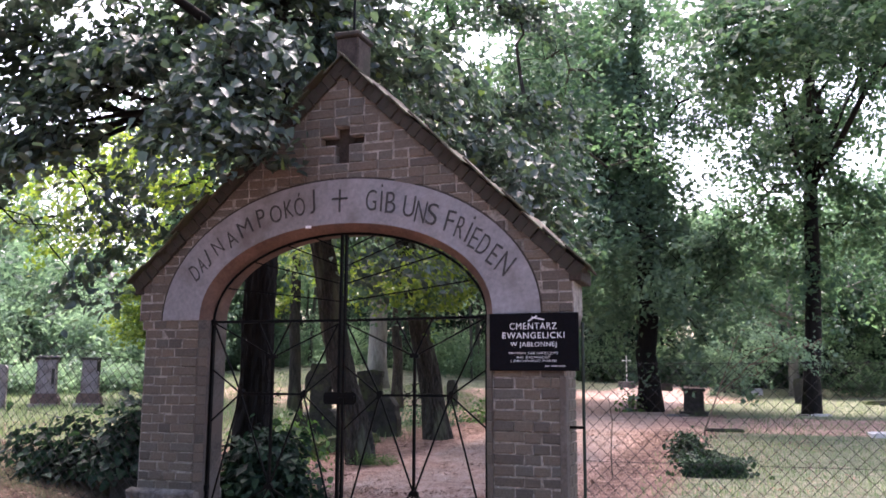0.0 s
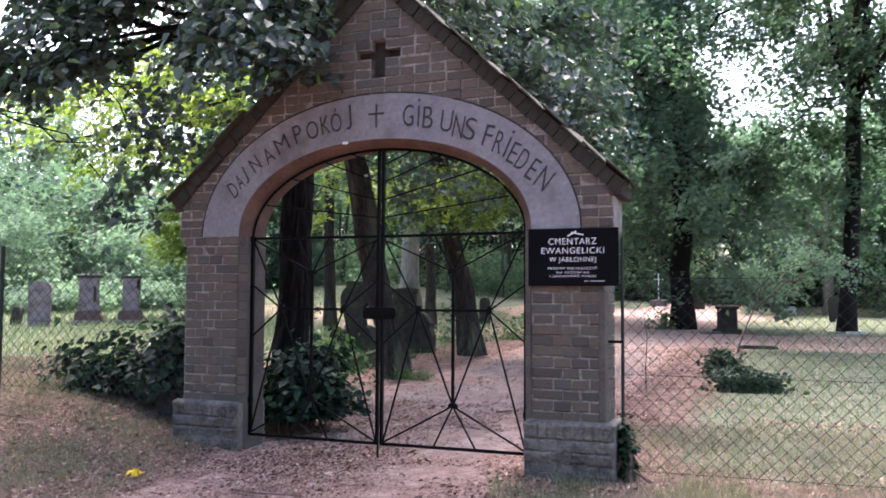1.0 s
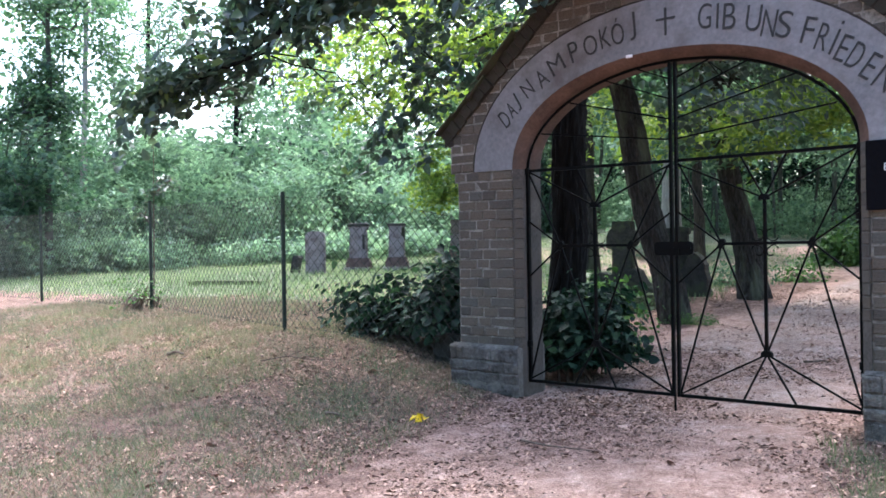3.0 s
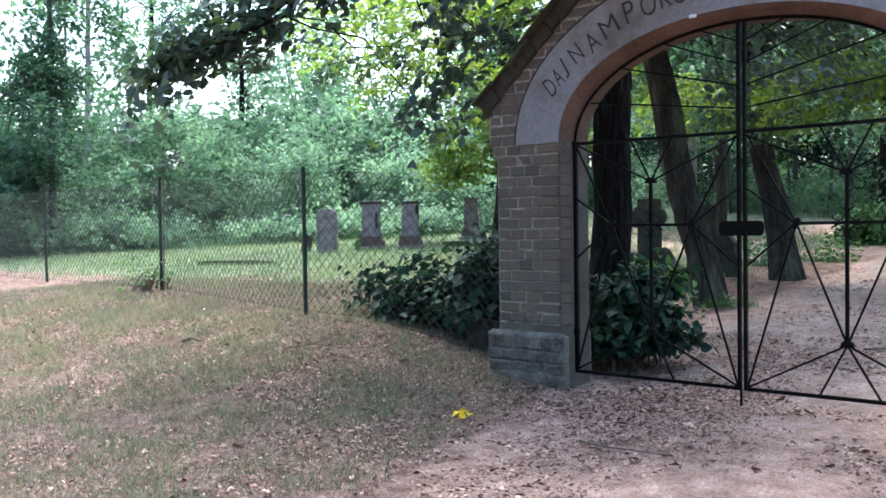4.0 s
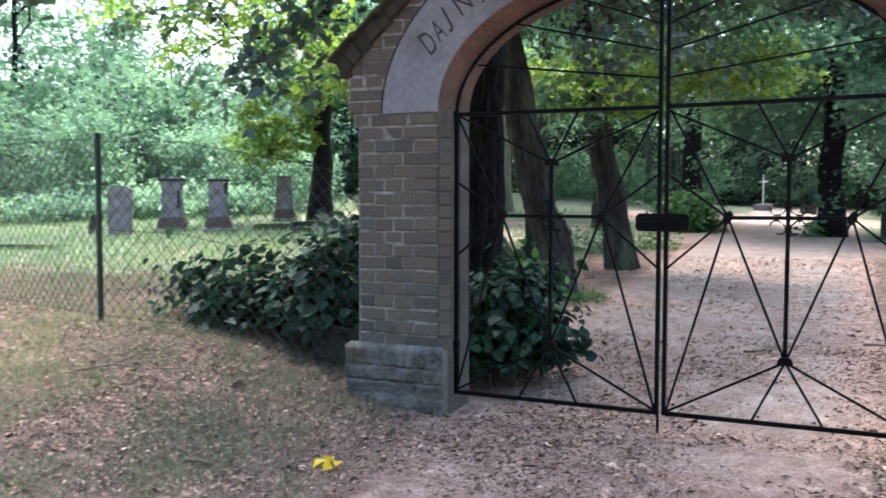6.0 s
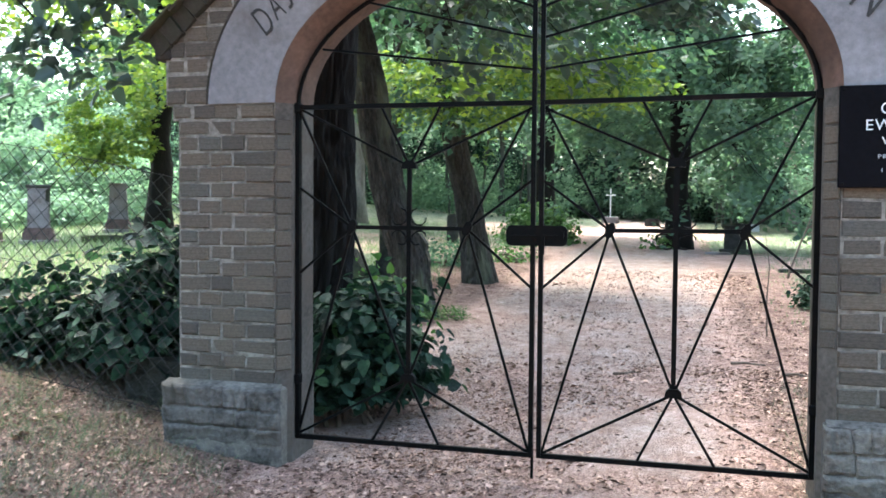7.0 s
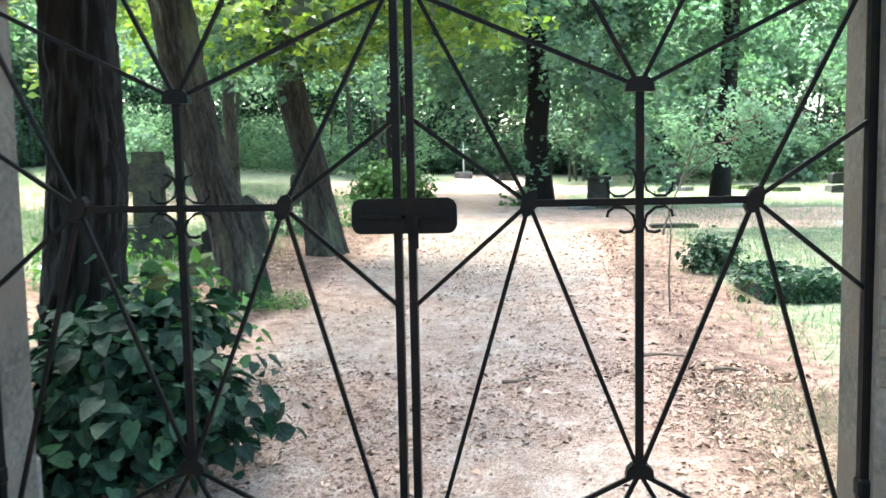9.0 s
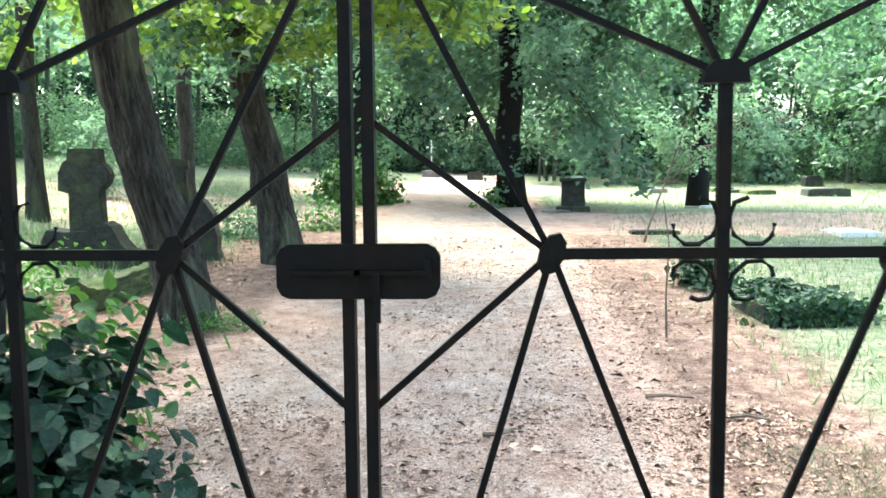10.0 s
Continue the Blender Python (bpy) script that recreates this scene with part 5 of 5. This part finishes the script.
def headstone(x, y, turn, w, h, kind):
    labels = {"round": "grey-brown headstone with rounded top standing in grass", "crown": "headstone with ornamented crown on a red-brown base",
              "notch": "headstone with dark broken corner on a red-brown base", "taper": "tapered grey headstone on a low base"}
    ob = thing("headstone", labels[kind], "gravestone", (x, y, gz(x, y) - 0.02), group="old headstones", turn=turn)
    if kind == "round":
        slab_profile(ob, "stone", round_top(w, h, 0.1), 0.16, M["stone"])
        return
    part("base_step", box_bm(0, 0, 0.04, w * 1.5, 0.42, 0.1, 0.012), M["stone"], ob)
    slab_profile(ob, "pedestal", [(-w * 0.62, 0.08), (w * 0.62, 0.08), (w * 0.62, 0.2), (w * 0.54, 0.25), (w * 0.53, 0.3), (-w * 0.53, 0.3), (-w * 0.54, 0.25), (-w * 0.62, 0.2)], 0.32, M["stone_base"], "red-brown moulded base")
    if kind == "crown":
        ring = [(-w * 0.46, 0.3), (w * 0.46, 0.3), (w * 0.42, h - 0.16), (w * 0.52, h - 0.13), (w * 0.52, h - 0.05)]
        ring += [(w * (0.5 - 0.125 * k), h - (0.0 if k % 2 else 0.035)) for k in range(9)]
        ring += [(-w * 0.52, h - 0.05), (-w * 0.52, h - 0.13), (-w * 0.42, h - 0.16)]
        slab_profile(ob, "stone", ring, 0.2, M["stone"])
        part("crown_moulding", box_bm(0, 0, h - 0.06, w * 1.08, 0.25, 0.06, 0.012), M["stone_dark"], ob)
        # Dark strip on the face; a recess's shade is put into its colour.
        part("niche_shade_strip", box_bm(w * 0.3, -0.1, h * 0.6, w * 0.13, 0.02, h * 0.3, 0.006), M["stone_dark"], ob, "dark raised strip in place of a shaded recess")
    elif kind == "notch":
        slab_profile(ob, "stone", [(-w * 0.45, 0.3), (w * 0.45, 0.3), (w * 0.42, h - 0.3), (w * 0.3, h - 0.28), (w * 0.3, h - 0.1), (w * 0.46, h - 0.06), (w * 0.46, h), (-w * 0.46, h), (-w * 0.46, h - 0.07), (-w * 0.41, h - 0.1)], 0.2, M["stone"])
        part("cornice", box_bm(0, 0, h - 0.03, w * 0.98, 0.24, 0.05, 0.012), M["stone_dark"], ob)
        part("dark_inset", box_bm(w * 0.34, 0.02, h - 0.22, w * 0.2, 0.15, 0.34, 0.01), M["stone_dark"], ob)
    else:
        slab_profile(ob, "stone", [(-w * 0.5, 0.3), (w * 0.5, 0.3), (w * 0.4, h - 0.1), (w * 0.46, h - 0.08), (w * 0.42, h), (-w * 0.42, h), (-w * 0.46, h - 0.08), (-w * 0.4, h - 0.1)], 0.2, M["stone"])


headstone(-11.3, 7.5, 35, 0.43, 0.95, "round")
headstone(-11.0, 8.55, 33, 0.44, 1.1, "crown")
headstone(-10.12, 8.85, 33, 0.40, 1.05, "notch")
headstone(-10.93, 12.2, 32, 0.41, 1.07, "taper")


def small_stone(x, y, w, d, h, turn, tilt, mat, label, name="grave_stone", lift=0.0):
    ob = thing(name, label, "gravestone", (x, y, gz(x, y) - 0.03 + lift), turn=turn)
    body = slab_profile(ob, "stone", [(-w / 2, 0), (w / 2, 0), (w * 0.47, h * 0.9), (w * 0.3, h), (-w * 0.35, h * 0.97), (-w * 0.48, h * 0.85)], d, mat)
    body.matrix_basis = pose(0, 0, 0, 0, tilt, 0)
    return ob


small_stone(-12.3, 7.8, 0.16, 0.3, 0.42, 30, 10, M["stone_dark"], "small leaning dark stone stump")
small_stone(-20.4, 11.0, 0.3, 0.25, 0.55, 30, 14, M["stone"], "small leaning grey stone in tall grass")
small_stone(-19.6, 11.2, 0.5, 0.3, 0.22, 30, 0, M["stone"], "low grey stone in tall grass")
small_stone(-9.3, 9.5, 0.75, 0.5, 0.16, 40, 0, M["moss"], "flat mossy grave slab in dry grass", "grave_slab")
small_stone(-9.0, 10.4, 0.8, 0.5, 0.16, 30, 0, M["stone_dark"], "flat dark grave slab in dry grass", "grave_slab")
small_stone(-8.3, 9.2, 0.6, 0.4, 0.12, 30, 0, M["stone_dark"], "flat dark grave slab in dry grass", "grave_slab")
small_stone(-10.8, 4.8, 1.5, 0.6, 0.1, 25, 0, M["moss"], "low grassy grave kerb", "grave_slab")
ob = thing("grave_pedestal", "squat dark stone pedestal with stepped foot at the path", "gravestone", (1.85, 14.9, gz(1.85, 14.9) - 0.02), turn=-3)
part("foot", box_bm(0, 0, 0.05, 0.62, 0.4, 0.12, 0.015), M["stone_dark"], ob)
slab_profile(ob, "body", [(-0.22, 0.1), (0.22, 0.1), (0.21, 0.56), (-0.21, 0.57)], 0.3, M["stone_dark"])
part("cap", box_bm(0, 0, 0.6, 0.5, 0.36, 0.07, 0.015), M["stone_dark"], ob)
small_stone(3.4, 29.0, 0.42, 0.3, 0.3, 0, 0, M["stone_pale"], "small white stone at the edge of the wood")
small_stone(7.1, 20.8, 0.75, 0.6, 0.14, 5, 0, M["moss"], "low mossy grave slab in grass", "grave_slab")
small_stone(6.6, 22.5, 0.6, 0.6, 0.14, 5, 0, M["moss"], "low mossy grave slab in grass", "grave_slab")
small_stone(8.4, 19.8, 1.0, 0.7, 0.22, -5, 0, M["stone_dark"], "low dark grave kerb in grass", "grave_slab")
small_stone(5.25, 10.7, 0.55, 0.7, 0.09, 0, 0, M["stone_pale"], "pale flat grave slab in grass", "grave_slab")
small_stone(2.6, 10.9, 0.7, 0.3, 0.08, 0, 0, M["stone_moss"], "low mossy grave kerb beside the path", "grave_slab")
small_stone(4.6, 15.55, 0.42, 0.24, 0.08, 8, 0, M["stone_pale"], "flat pale stone lying at the foot of a tree", "grave_slab")
small_stone(4.2, 15.5, 0.3, 0.2, 0.07, -15, 0, M["stone"], "flat grey stone lying at the foot of a tree", "grave_slab")
small_stone(1.5, 14.6, 0.5, 0.26, 0.07, 10, 0, M["stone"], "flat stone sunk at the foot of a pedestal", "grave_slab")
small_stone(6.9, 21.5, 0.6, 0.4, 0.12, -8, 0, M["stone_dark"], "low dark broken grave kerb in grass", "grave_slab")
small_stone(4.6, 22.3, 0.4, 0.2, 0.8, 0, -5, M["stone_dark"], "dark leaning headstone beside a tree")
small_stone(4.8, 21.9, 0.5, 0.3, 0.14, 0, 0, M["stone"], "low grey stone before a leaning headstone")
small_stone(-4.6, 16.5, 0.25, 0.25, 0.75, 0, 0, M["stone_dark"], "narrow dark stone post in the clearing")
small_stone(-0.2, 31.6, 0.6, 0.4, 0.35, 0, 0, M["stone_dark"], "dark box-like stone at the edge of the wood")
small_stone(10.2, 25.5, 0.55, 0.4, 0.36, 0, 0, M["stone_dark"], "dark boulder beside a pale shrub")


def stone_cross():
    ob = thing("cross_monument", "weathered stone cross with broken arms on a rocky base", "monument", (-4.1, 7.75, gz(-4.1, 7.75) - 0.02), turn=8)
    slab_profile(ob, "shaft", [(-0.18, 0.25), (0.18, 0.25), (0.165, 0.84), (0.2, 0.87), (0.25, 0.93), (0.265, 1.02), (0.23, 1.1), (0.175, 1.14), (0.165, 1.29), (-0.165, 1.29), (-0.175, 1.17), (-0.22, 1.14), (-0.27, 1.03), (-0.275, 0.84), (-0.17, 0.815)], 0.22, M["stone_moss"], "broken stone cross")
    slab_profile(ob, "base", [(-0.5, 0.0), (0.56, 0.0), (0.54, 0.16), (0.44, 0.2), (0.36, 0.3), (0.29, 0.45), (0.2, 0.5), (0.12, 0.47), (0.02, 0.41), (-0.2, 0.4), (-0.38, 0.43), (-0.43, 0.34), (-0.47, 0.15)], 0.42, M["stone_moss"], "mossy rock-like base")


stone_cross()
ob = thing("obelisk_monument", "grey slab monument on a dark rock-like stepped base", "monument", (-3.26, 8.4, gz(-3.26, 8.4) - 0.02), turn=10)
slab_profile(ob, "stone", [(-0.37, 0.3), (0.03, 0.3), (0.03, 1.06), (0.06, 1.08), (0.06, 1.17), (-0.1, 1.195), (-0.4, 1.16), (-0.4, 1.07), (-0.37, 1.05)], 0.22, M["stone_moss"], "plain grey slab")
slab_profile(ob, "base", [(-0.42, 0), (0.4, 0), (0.37, 0.14), (0.38, 0.3), (0.33, 0.46), (0.34, 0.55), (0.24, 0.7), (0.15, 0.76), (0.06, 0.68), (-0.02, 0.48), (-0.22, 0.44), (-0.3, 0.36), (-0.41, 0.3)], 0.4, M["stone_dark"], "dark rock-like base", y=-0.02)


def ivy_box():
    x, y = 2.58, 5.3
    ob = thing("grave_kerb", "boxy dark stone grave kerb hung with ivy", "grave kerb", (x, y, gz(x, y) - 0.02), turn=4)
    for cx, cy, sx, sy in ((0, -0.38, 0.7, 0.1), (0, 0.34, 0.7, 0.1), (-0.31, -0.02, 0.09, 0.62), (0.31, -0.02, 0.09, 0.62)):
        part("kerb_stone", box_bm(cx, cy, 0.07, sx, sy, 0.17, 0.018), M["stone_dark"], ob)
    r = np.random.default_rng(77)
    n = 2300
    c = np.stack([r.normal(size=n) * 0.17, r.uniform(-0.42, 0.42, n), np.zeros(n)], -1)
    lump = np.array([noise.noise(Vector((a * 4, b * 4, 3.0))) for a, b in c[:, :2]])
    c[:, 2] = 0.14 + r.uniform(0, 1, n) * (0.03 + 0.06 * np.clip(lump + 0.2, 0, 1)) + 0.1 * np.exp(-((c[:, 0] + 0.12) / 0.2) ** 2 - ((c[:, 1] - 0.2) / 0.25) ** 2)
    hang = r.uniform(size=n) < 0.24
    c[hang, 1] = -0.44 - r.uniform(0, 0.035, hang.sum())
    c[hang, 2] = r.uniform(0.02, 0.18, hang.sum())
    nrm = r.normal(size=(n, 3)) * 0.45 + np.where(hang[:, None], np.array([0, -1.0, 0.3]), np.array([0, -0.3, 1.0]))
    L = 0.06 * r.uniform(0.6, 1.3, n)
    put("ivy", leaf6_mesh("ivy", leaf6(c, L, L * 0.9, nrm, r), M["ivy"]), ob, "dark glossy ivy")


ivy_box()


def far_cross():
    x, y = -1.95, 32.9
    ob = thing("grave_cross", "slim white metal cross on a small pedestal before the wood", "grave cross", (x, y, gz(x, y)))
    part("pedestal", box_bm(0, 0, 0.14, 0.7, 0.4, 0.3, 0.03), M["stone"], ob)
    part("shaft", box_bm(0, 0, 0.86, 0.048, 0.045, 1.24, 0.01), M["white"], ob)
    part("arm", box_bm(0, 0, 1.2, 0.4, 0.045, 0.048, 0.01), M["white"], ob)


far_cross()


def mossy_kerb():
    """A sunken kerb, rounded by its moss cushions."""
    ob = thing("mossy_kerb", "long moss-covered grave kerb half sunk in herbs", "grave kerb", (-3.0, 6.4, gz(-3.0, 6.4) - 0.05), turn=88)
    bm = bmesh.new()
    bmesh.ops.create_cube(bm, size=1.0)
    bmesh.ops.subdivide_edges(bm, edges=bm.edges[:], cuts=20, use_grid_fill=True)
    for v in bm.verts:
        p = Vector((v.co.x * 2.1, v.co.y * 0.22, v.co.z))
        q = Vector((0, v.co.y, v.co.z))
        v.co.y *= 1 - 0.5 * max(0.0, q.length - 0.46)
        v.co.z *= 1 - 0.4 * max(0.0, q.length - 0.46)
        lump = noise.fractal(p * 4.0, 0.9, 2.0, 4)
        v.co = Vector((v.co.x * 2.1 + 0.02 * lump, v.co.y * 0.24 * (1 + 0.35 * lump), (v.co.z + 0.5) * (0.25 + 0.07 * noise.noise(p * 2.2) + 0.05 * lump)))
    part("stone", bm, M["moss"], ob)


mossy_kerb()

# ---- fences ----


def fence(posts, heights, top, span_from, span_to, label, thick=0.021):
    """A chain-link fence: posts at places along it, mesh between two ends."""
    ob = thing("chain_link_fence", label, "fence", (0, 0, 0))
    for (x, y), h in zip(posts, heights):
        z = gz(x, y)
        v, f = tube_data([(x, y, z - 0.1), (x, y, z + h)], [thick, thick], 8)
        put("post", raw_mesh("post", v, f, M["post"]), ob)
    a, b = np.array(span_from, float), np.array(span_to, float)
    L = np.linalg.norm(b - a)
    chunks = []

    def at(s, h):
        p = a + (b - a) * (s / L)
        return np.array([p[0], p[1], gz(p[0], p[1]) + 0.03 + h])

    step, H = 0.098, top
    for k in range(int(-H / step) - 1, int(L / step) + 1):
        for sgn in (1, -1):
            s0 = k * step + (H if sgn < 0 else 0)
            # wire climbs at 45 degrees, clipped to the span
            h0, h1 = 0.0, H
            x0, x1 = s0, s0 + sgn * H
            lo, hi = min(x0, x1), max(x0, x1)
            if hi <= 0 or lo >= L:
                continue

            def clip(s):
                return (s - x0) / (x1 - x0) * H

            c0, c1 = max(lo, 0), min(hi, L)
            ha, hb = clip(c0), clip(c1)
            m = 0.5 * (c0 + c1)
            for p, q in ((c0, m), (m, c1)):
                if q - p > 0.01:
                    chunks.append(bar_data(at(p, clip(p)), at(q, clip(q)), 0.0031))
    for h in (0.02, 0.5 * H, H - 0.01):
        n = max(int(L / 0.6), 2)
        for k in range(n):
            chunks.append(bar_data(at(L * k / n, h), at(L * (k + 1) / n, h), 0.0034))
    v, f = join_data(chunks)
    tagged(put("mesh", raw_mesh("mesh", v, f, M["wire"]), ob, "grey diamond wire mesh"), kind="stuff")


fence([(-4.06, 0.14)], [1.38], 1.3, (-1.82, 0.22), (-4.06, 0.14), "dark green steel post with chain-link mesh joining the brick pier")
fence([(-7.7, 1.05)], [1.45], 1.32, (-4.06, 0.14), (-7.7, 1.05), "dark green steel post with sagging chain-link mesh in dry grass")
fence([(-11.0, 1.25), (-15.5, 1.5)], [1.5, 1.5], 1.35, (-7.7, 1.05), (-15.5, 1.5), "dark green steel posts with chain-link mesh in tall grass")
fence([(1.88, 0.22), (8.6, 0.5)], [1.72, 1.5], 1.4, (1.88, 0.22), (8.6, 0.5), "slim dark post with chain-link mesh joining the brick pier", 0.012)

# ---- ground cover ----


def litter():
    r = np.random.default_rng(81)
    n = 520000
    x = r.uniform(-8.5, 4.2, n)
    y = np.concatenate([r.uniform(-3.6, 3.0, n * 3 // 4), r.uniform(2.5, 11, n - n * 3 // 4)])
    drift = np.array([noise.noise(Vector((a * 0.9, b * 0.9, 9.0))) + 0.5 * noise.noise(Vector((a * 3.1, b * 3.1, 2.0))) for a, b in zip(x, y)])
    edge = np.exp(-((x - 1.25 - 0.02 * y) / 0.35) ** 2) * (y > 1.5)
    keep = (np.hypot(x, y + 2) < 12.5) & (r.uniform(size=n) < (0.5 + 0.8 * drift) * np.where((y > 0.8) & (x > -1.6), 0.7, 1.0) * np.where(x > 1.9, 0.5, 1.0) + 0.6 * edge + 0.7 * np.exp(-((x + 2.3) / 1.7) ** 2 - ((y + 0.3) / 0.9) ** 2))
    x, y = x[keep], y[keep]
    m = len(x)
    c = np.stack([x, y, ground_z(x, y) + 0.008], -1)
    L = r.gamma(2.0, 0.0072, m) + 0.005
    q = leaf_quads(c, L, L * r.uniform(0.3, 0.75, m), r.normal(size=(m, 3)) * 0.26 + np.array([0, 0, 1.0]), r, 0.5)
    tagged(put("leaf_litter", quad_mesh("leaf_litter", q, M["litter"])), "dry curled brown leaves scattered over the soil", "leaf litter", kind="stuff")


litter()


def blades(name, label, x, y, h, w, mat, r, lean=0.35):
    m = len(x)
    z = ground_z(x, y) - 0.01
    a = r.uniform(0, 2 * math.pi, m)
    side = np.stack([np.cos(a), np.sin(a), np.zeros(m)], -1) * (w * 0.5)[:, None]
    tip = np.stack([r.normal(size=m) * lean, r.normal(size=m) * lean, np.ones(m)], -1) * h[:, None]
    base = np.stack([x, y, z], -1)
    q = np.stack([base - side, base + side, base + tip * 0.6 + side * 0.6 + np.array([0, 0, 0.0]), base + tip], axis=1)
    tagged(put(name, quad_mesh(name, q, mat)), label, "grass", kind="stuff")


def grass():
    r = np.random.default_rng(83)
    n = 110000
    x, y = r.uniform(-26, -2.5, n), r.uniform(0.4, 24, n)
    k = (r.uniform(size=n) < turf_mask(x, y) * (1 - 0.9 * path_mask(x, y))) & (r.uniform(size=n) < 12 / np.maximum(np.hypot(x, y), 4))
    blades("green_grass", "short bright green grass on the burial field", x[k], y[k], r.uniform(0.05, 0.16, k.sum()), r.uniform(0.008, 0.02, k.sum()), M["grass_green"], r)
    x, y = r.uniform(1.2, 14, n), r.uniform(0.4, 26, n)
    k = (r.uniform(size=n) < turf_mask(x, y) * 0.8) & (r.uniform(size=n) < 9 / np.maximum(np.hypot(x, y), 4))
    blades("thin_grass", "thin worn grass right of the path", x[k], y[k], r.uniform(0.03, 0.1, k.sum()), r.uniform(0.006, 0.015, k.sum()), M["grass_green"], r)
    n = 520000
    x, y = r.uniform(-10, 4.5, n), r.uniform(-3.7, 2.4, n)
    clump = np.array([noise.noise(Vector((a * 1.3, b * 1.3, 5.0))) for a, b in zip(x, y)])
    k = (r.uniform(size=n) < np.clip(0.68 + clump * 0.8, 0.42, 1)) & (r.uniform(size=n) > np.clip(path_mask(x, y) * 2.0, 0, 1))
    blades("dry_grass", "sparse dry grass tufts before the fence", x[k], y[k], r.gamma(3, 0.0115, k.sum()) + 0.012, r.uniform(0.0025, 0.0065, k.sum()), M["grass_dry"], r, 0.8)

    n = 26000
    x, y = r.uniform(0.3, 3.2, n), r.uniform(-3.4, 0.1, n)
    clump = np.array([noise.noise(Vector((a * 2.2, b * 2.2, 15.0))) for a, b in zip(x, y)])
    k = (clump > 0.08) & (r.uniform(size=n) > path_mask(x, y) * 0.9) & ((x > 1.95) | (y < -0.1)) & (x > 0.95 - 0.3 * y)
    blades("grass_tufts", "fresh green grass tufts beside the gateway", x[k], y[k], r.uniform(0.03, 0.11, k.sum()), r.uniform(0.003, 0.008, k.sum()), M["grass_tuft"], r)
    n = 90000
    x, y = r.uniform(-9, -0.8, n), r.uniform(-3.8, 0.6, n)
    clump = np.array([noise.noise(Vector((a * 2.4, b * 2.4, 25.0))) for a, b in zip(x, y)])
    k = (clump > 0.05) & (r.uniform(size=n) > np.clip(path_mask(x, y) * 2, 0, 1))
    blades("low_sprouts", "low green sprouts among the dry leaves", x[k], y[k], r.uniform(0.02, 0.085, k.sum()), r.uniform(0.0025, 0.006, k.sum()), M["grass_tuft"], r, 0.5)


grass()


def yellow_flower():
    x, y = -1.3, -1.13
    ob = thing("yellow_leaf_sprig", "bright yellow fallen leaf on the ground", "leaf", (x, y, gz(x, y) + 0.015))
    r = np.random.default_rng(5)
    c = np.array([[0, 0, 0.012], [0.035, 0.012, 0.02], [-0.04, -0.01, 0.015], [0.012, -0.03, 0.02], [0.0, 0.01, 0.035]])
    put("blade", quad_mesh("blade", leaf_quads(c, 0.085, 0.06, r.normal(size=(5, 3)) * 0.5 + np.array([0, -0.3, 1]), r, 0.5), M["yellow"]), ob)


yellow_flower()


def twig(points, r, label):
    base = points[0]
    ob = thing("fallen_stick", label, "stick", (base[0], base[1], gz(base[0], base[1])))
    pts = [(p[0] - base[0], p[1] - base[1], gz(p[0], p[1]) - gz(base[0], base[1]) + p[2]) for p in points]
    v, f = tube_data(pts, np.linspace(r, r * 0.4, len(pts)), 6, 0.1)
    put("wood", raw_mesh("wood", v, f, M["stick"]), ob)


twig([(1.05, 3.1, 0.02), (1.15, 3.09, 0.03), (1.3, 3.1, 0.015)], 0.014, "short dark stick lying on the path")
twig([(1.4, 2.78, 0.02), (1.48, 2.77, 0.03), (1.58, 2.75, 0.015)], 0.014, "short dark stick lying on the path")
twig([(0.2, 2.5, 0.02), (0.28, 2.48, 0.03), (0.33, 2.55, 0.03), (0.38, 2.6, 0.015)], 0.012, "forked piece of bark on the path")
twig([(-0.45, -1.2, 0.015), (-0.25, -1.25, 0.02), (0.05, -1.2, 0.015)], 0.008, "thin twig lying before the gate")
twig([(1.45, 4.5, 0.0), (1.44, 4.5, 0.3), (1.46, 4.52, 0.65), (1.42, 4.53, 0.95)], 0.009, "bare upright sapling stem beside the path")

twig([(-3.25, -0.85, 0.03), (-3.0, -0.78, 0.09), (-2.8, -0.68, 0.07), (-2.62, -0.55, 0.08)], 0.006, "dead grey branch lying in dry leaves")
twig([(-3.02, -0.78, 0.08), (-2.9, -0.6, 0.14), (-2.86, -0.45, 0.1)], 0.004, "dead grey twig lying in dry leaves")
twig([(-4.42, -0.95, 0.02), (-4.33, -0.92, 0.045), (-4.24, -0.9, 0.02)], 0.02, "short piece of dark bark in dry grass")
twig([(-1.9, -1.42, 0.02), (-1.82, -1.41, 0.03), (-1.76, -1.4, 0.02)], 0.016, "short piece of dark bark in dry leaves")


def rubble(x, y, size, turn, seed, label):
    """A rough block of stone."""
    ob = thing("stone_block", label, "stone", (x, y, gz(x, y) - 0.05), turn=turn)
    bm = bmesh.new()
    bmesh.ops.create_cube(bm, size=1.0)
    bmesh.ops.subdivide_edges(bm, edges=bm.edges[:], cuts=7, use_grid_fill=True)
    for v in bm.verts:
        v.co *= 1 - 0.16 * max(0.0, v.co.length - 0.55)
        v.co += v.co * 0.14 * noise.fractal(v.co * 3 + Vector((seed, 0, 0)), 1.0, 2.0, 4)
        v.co = Vector((v.co.x * size[0], v.co.y * size[1], (v.co.z + 0.5) * size[2]))
    part("block", bm, M["stone_moss"], ob)


rubble(-2.2, 0.55, (0.42, 0.3, 0.32), 12, 3.0, "rough grey stone block beside the pier")
rubble(0.25, 1.11, (0.07, 0.05, 0.035), 30, 6.0, "small grey stone on the path")
rubble(0.8, 1.99, (0.1, 0.07, 0.03), 10, 9.0, "small mossy stone on the path")

# ---- brick facing ----
facing()
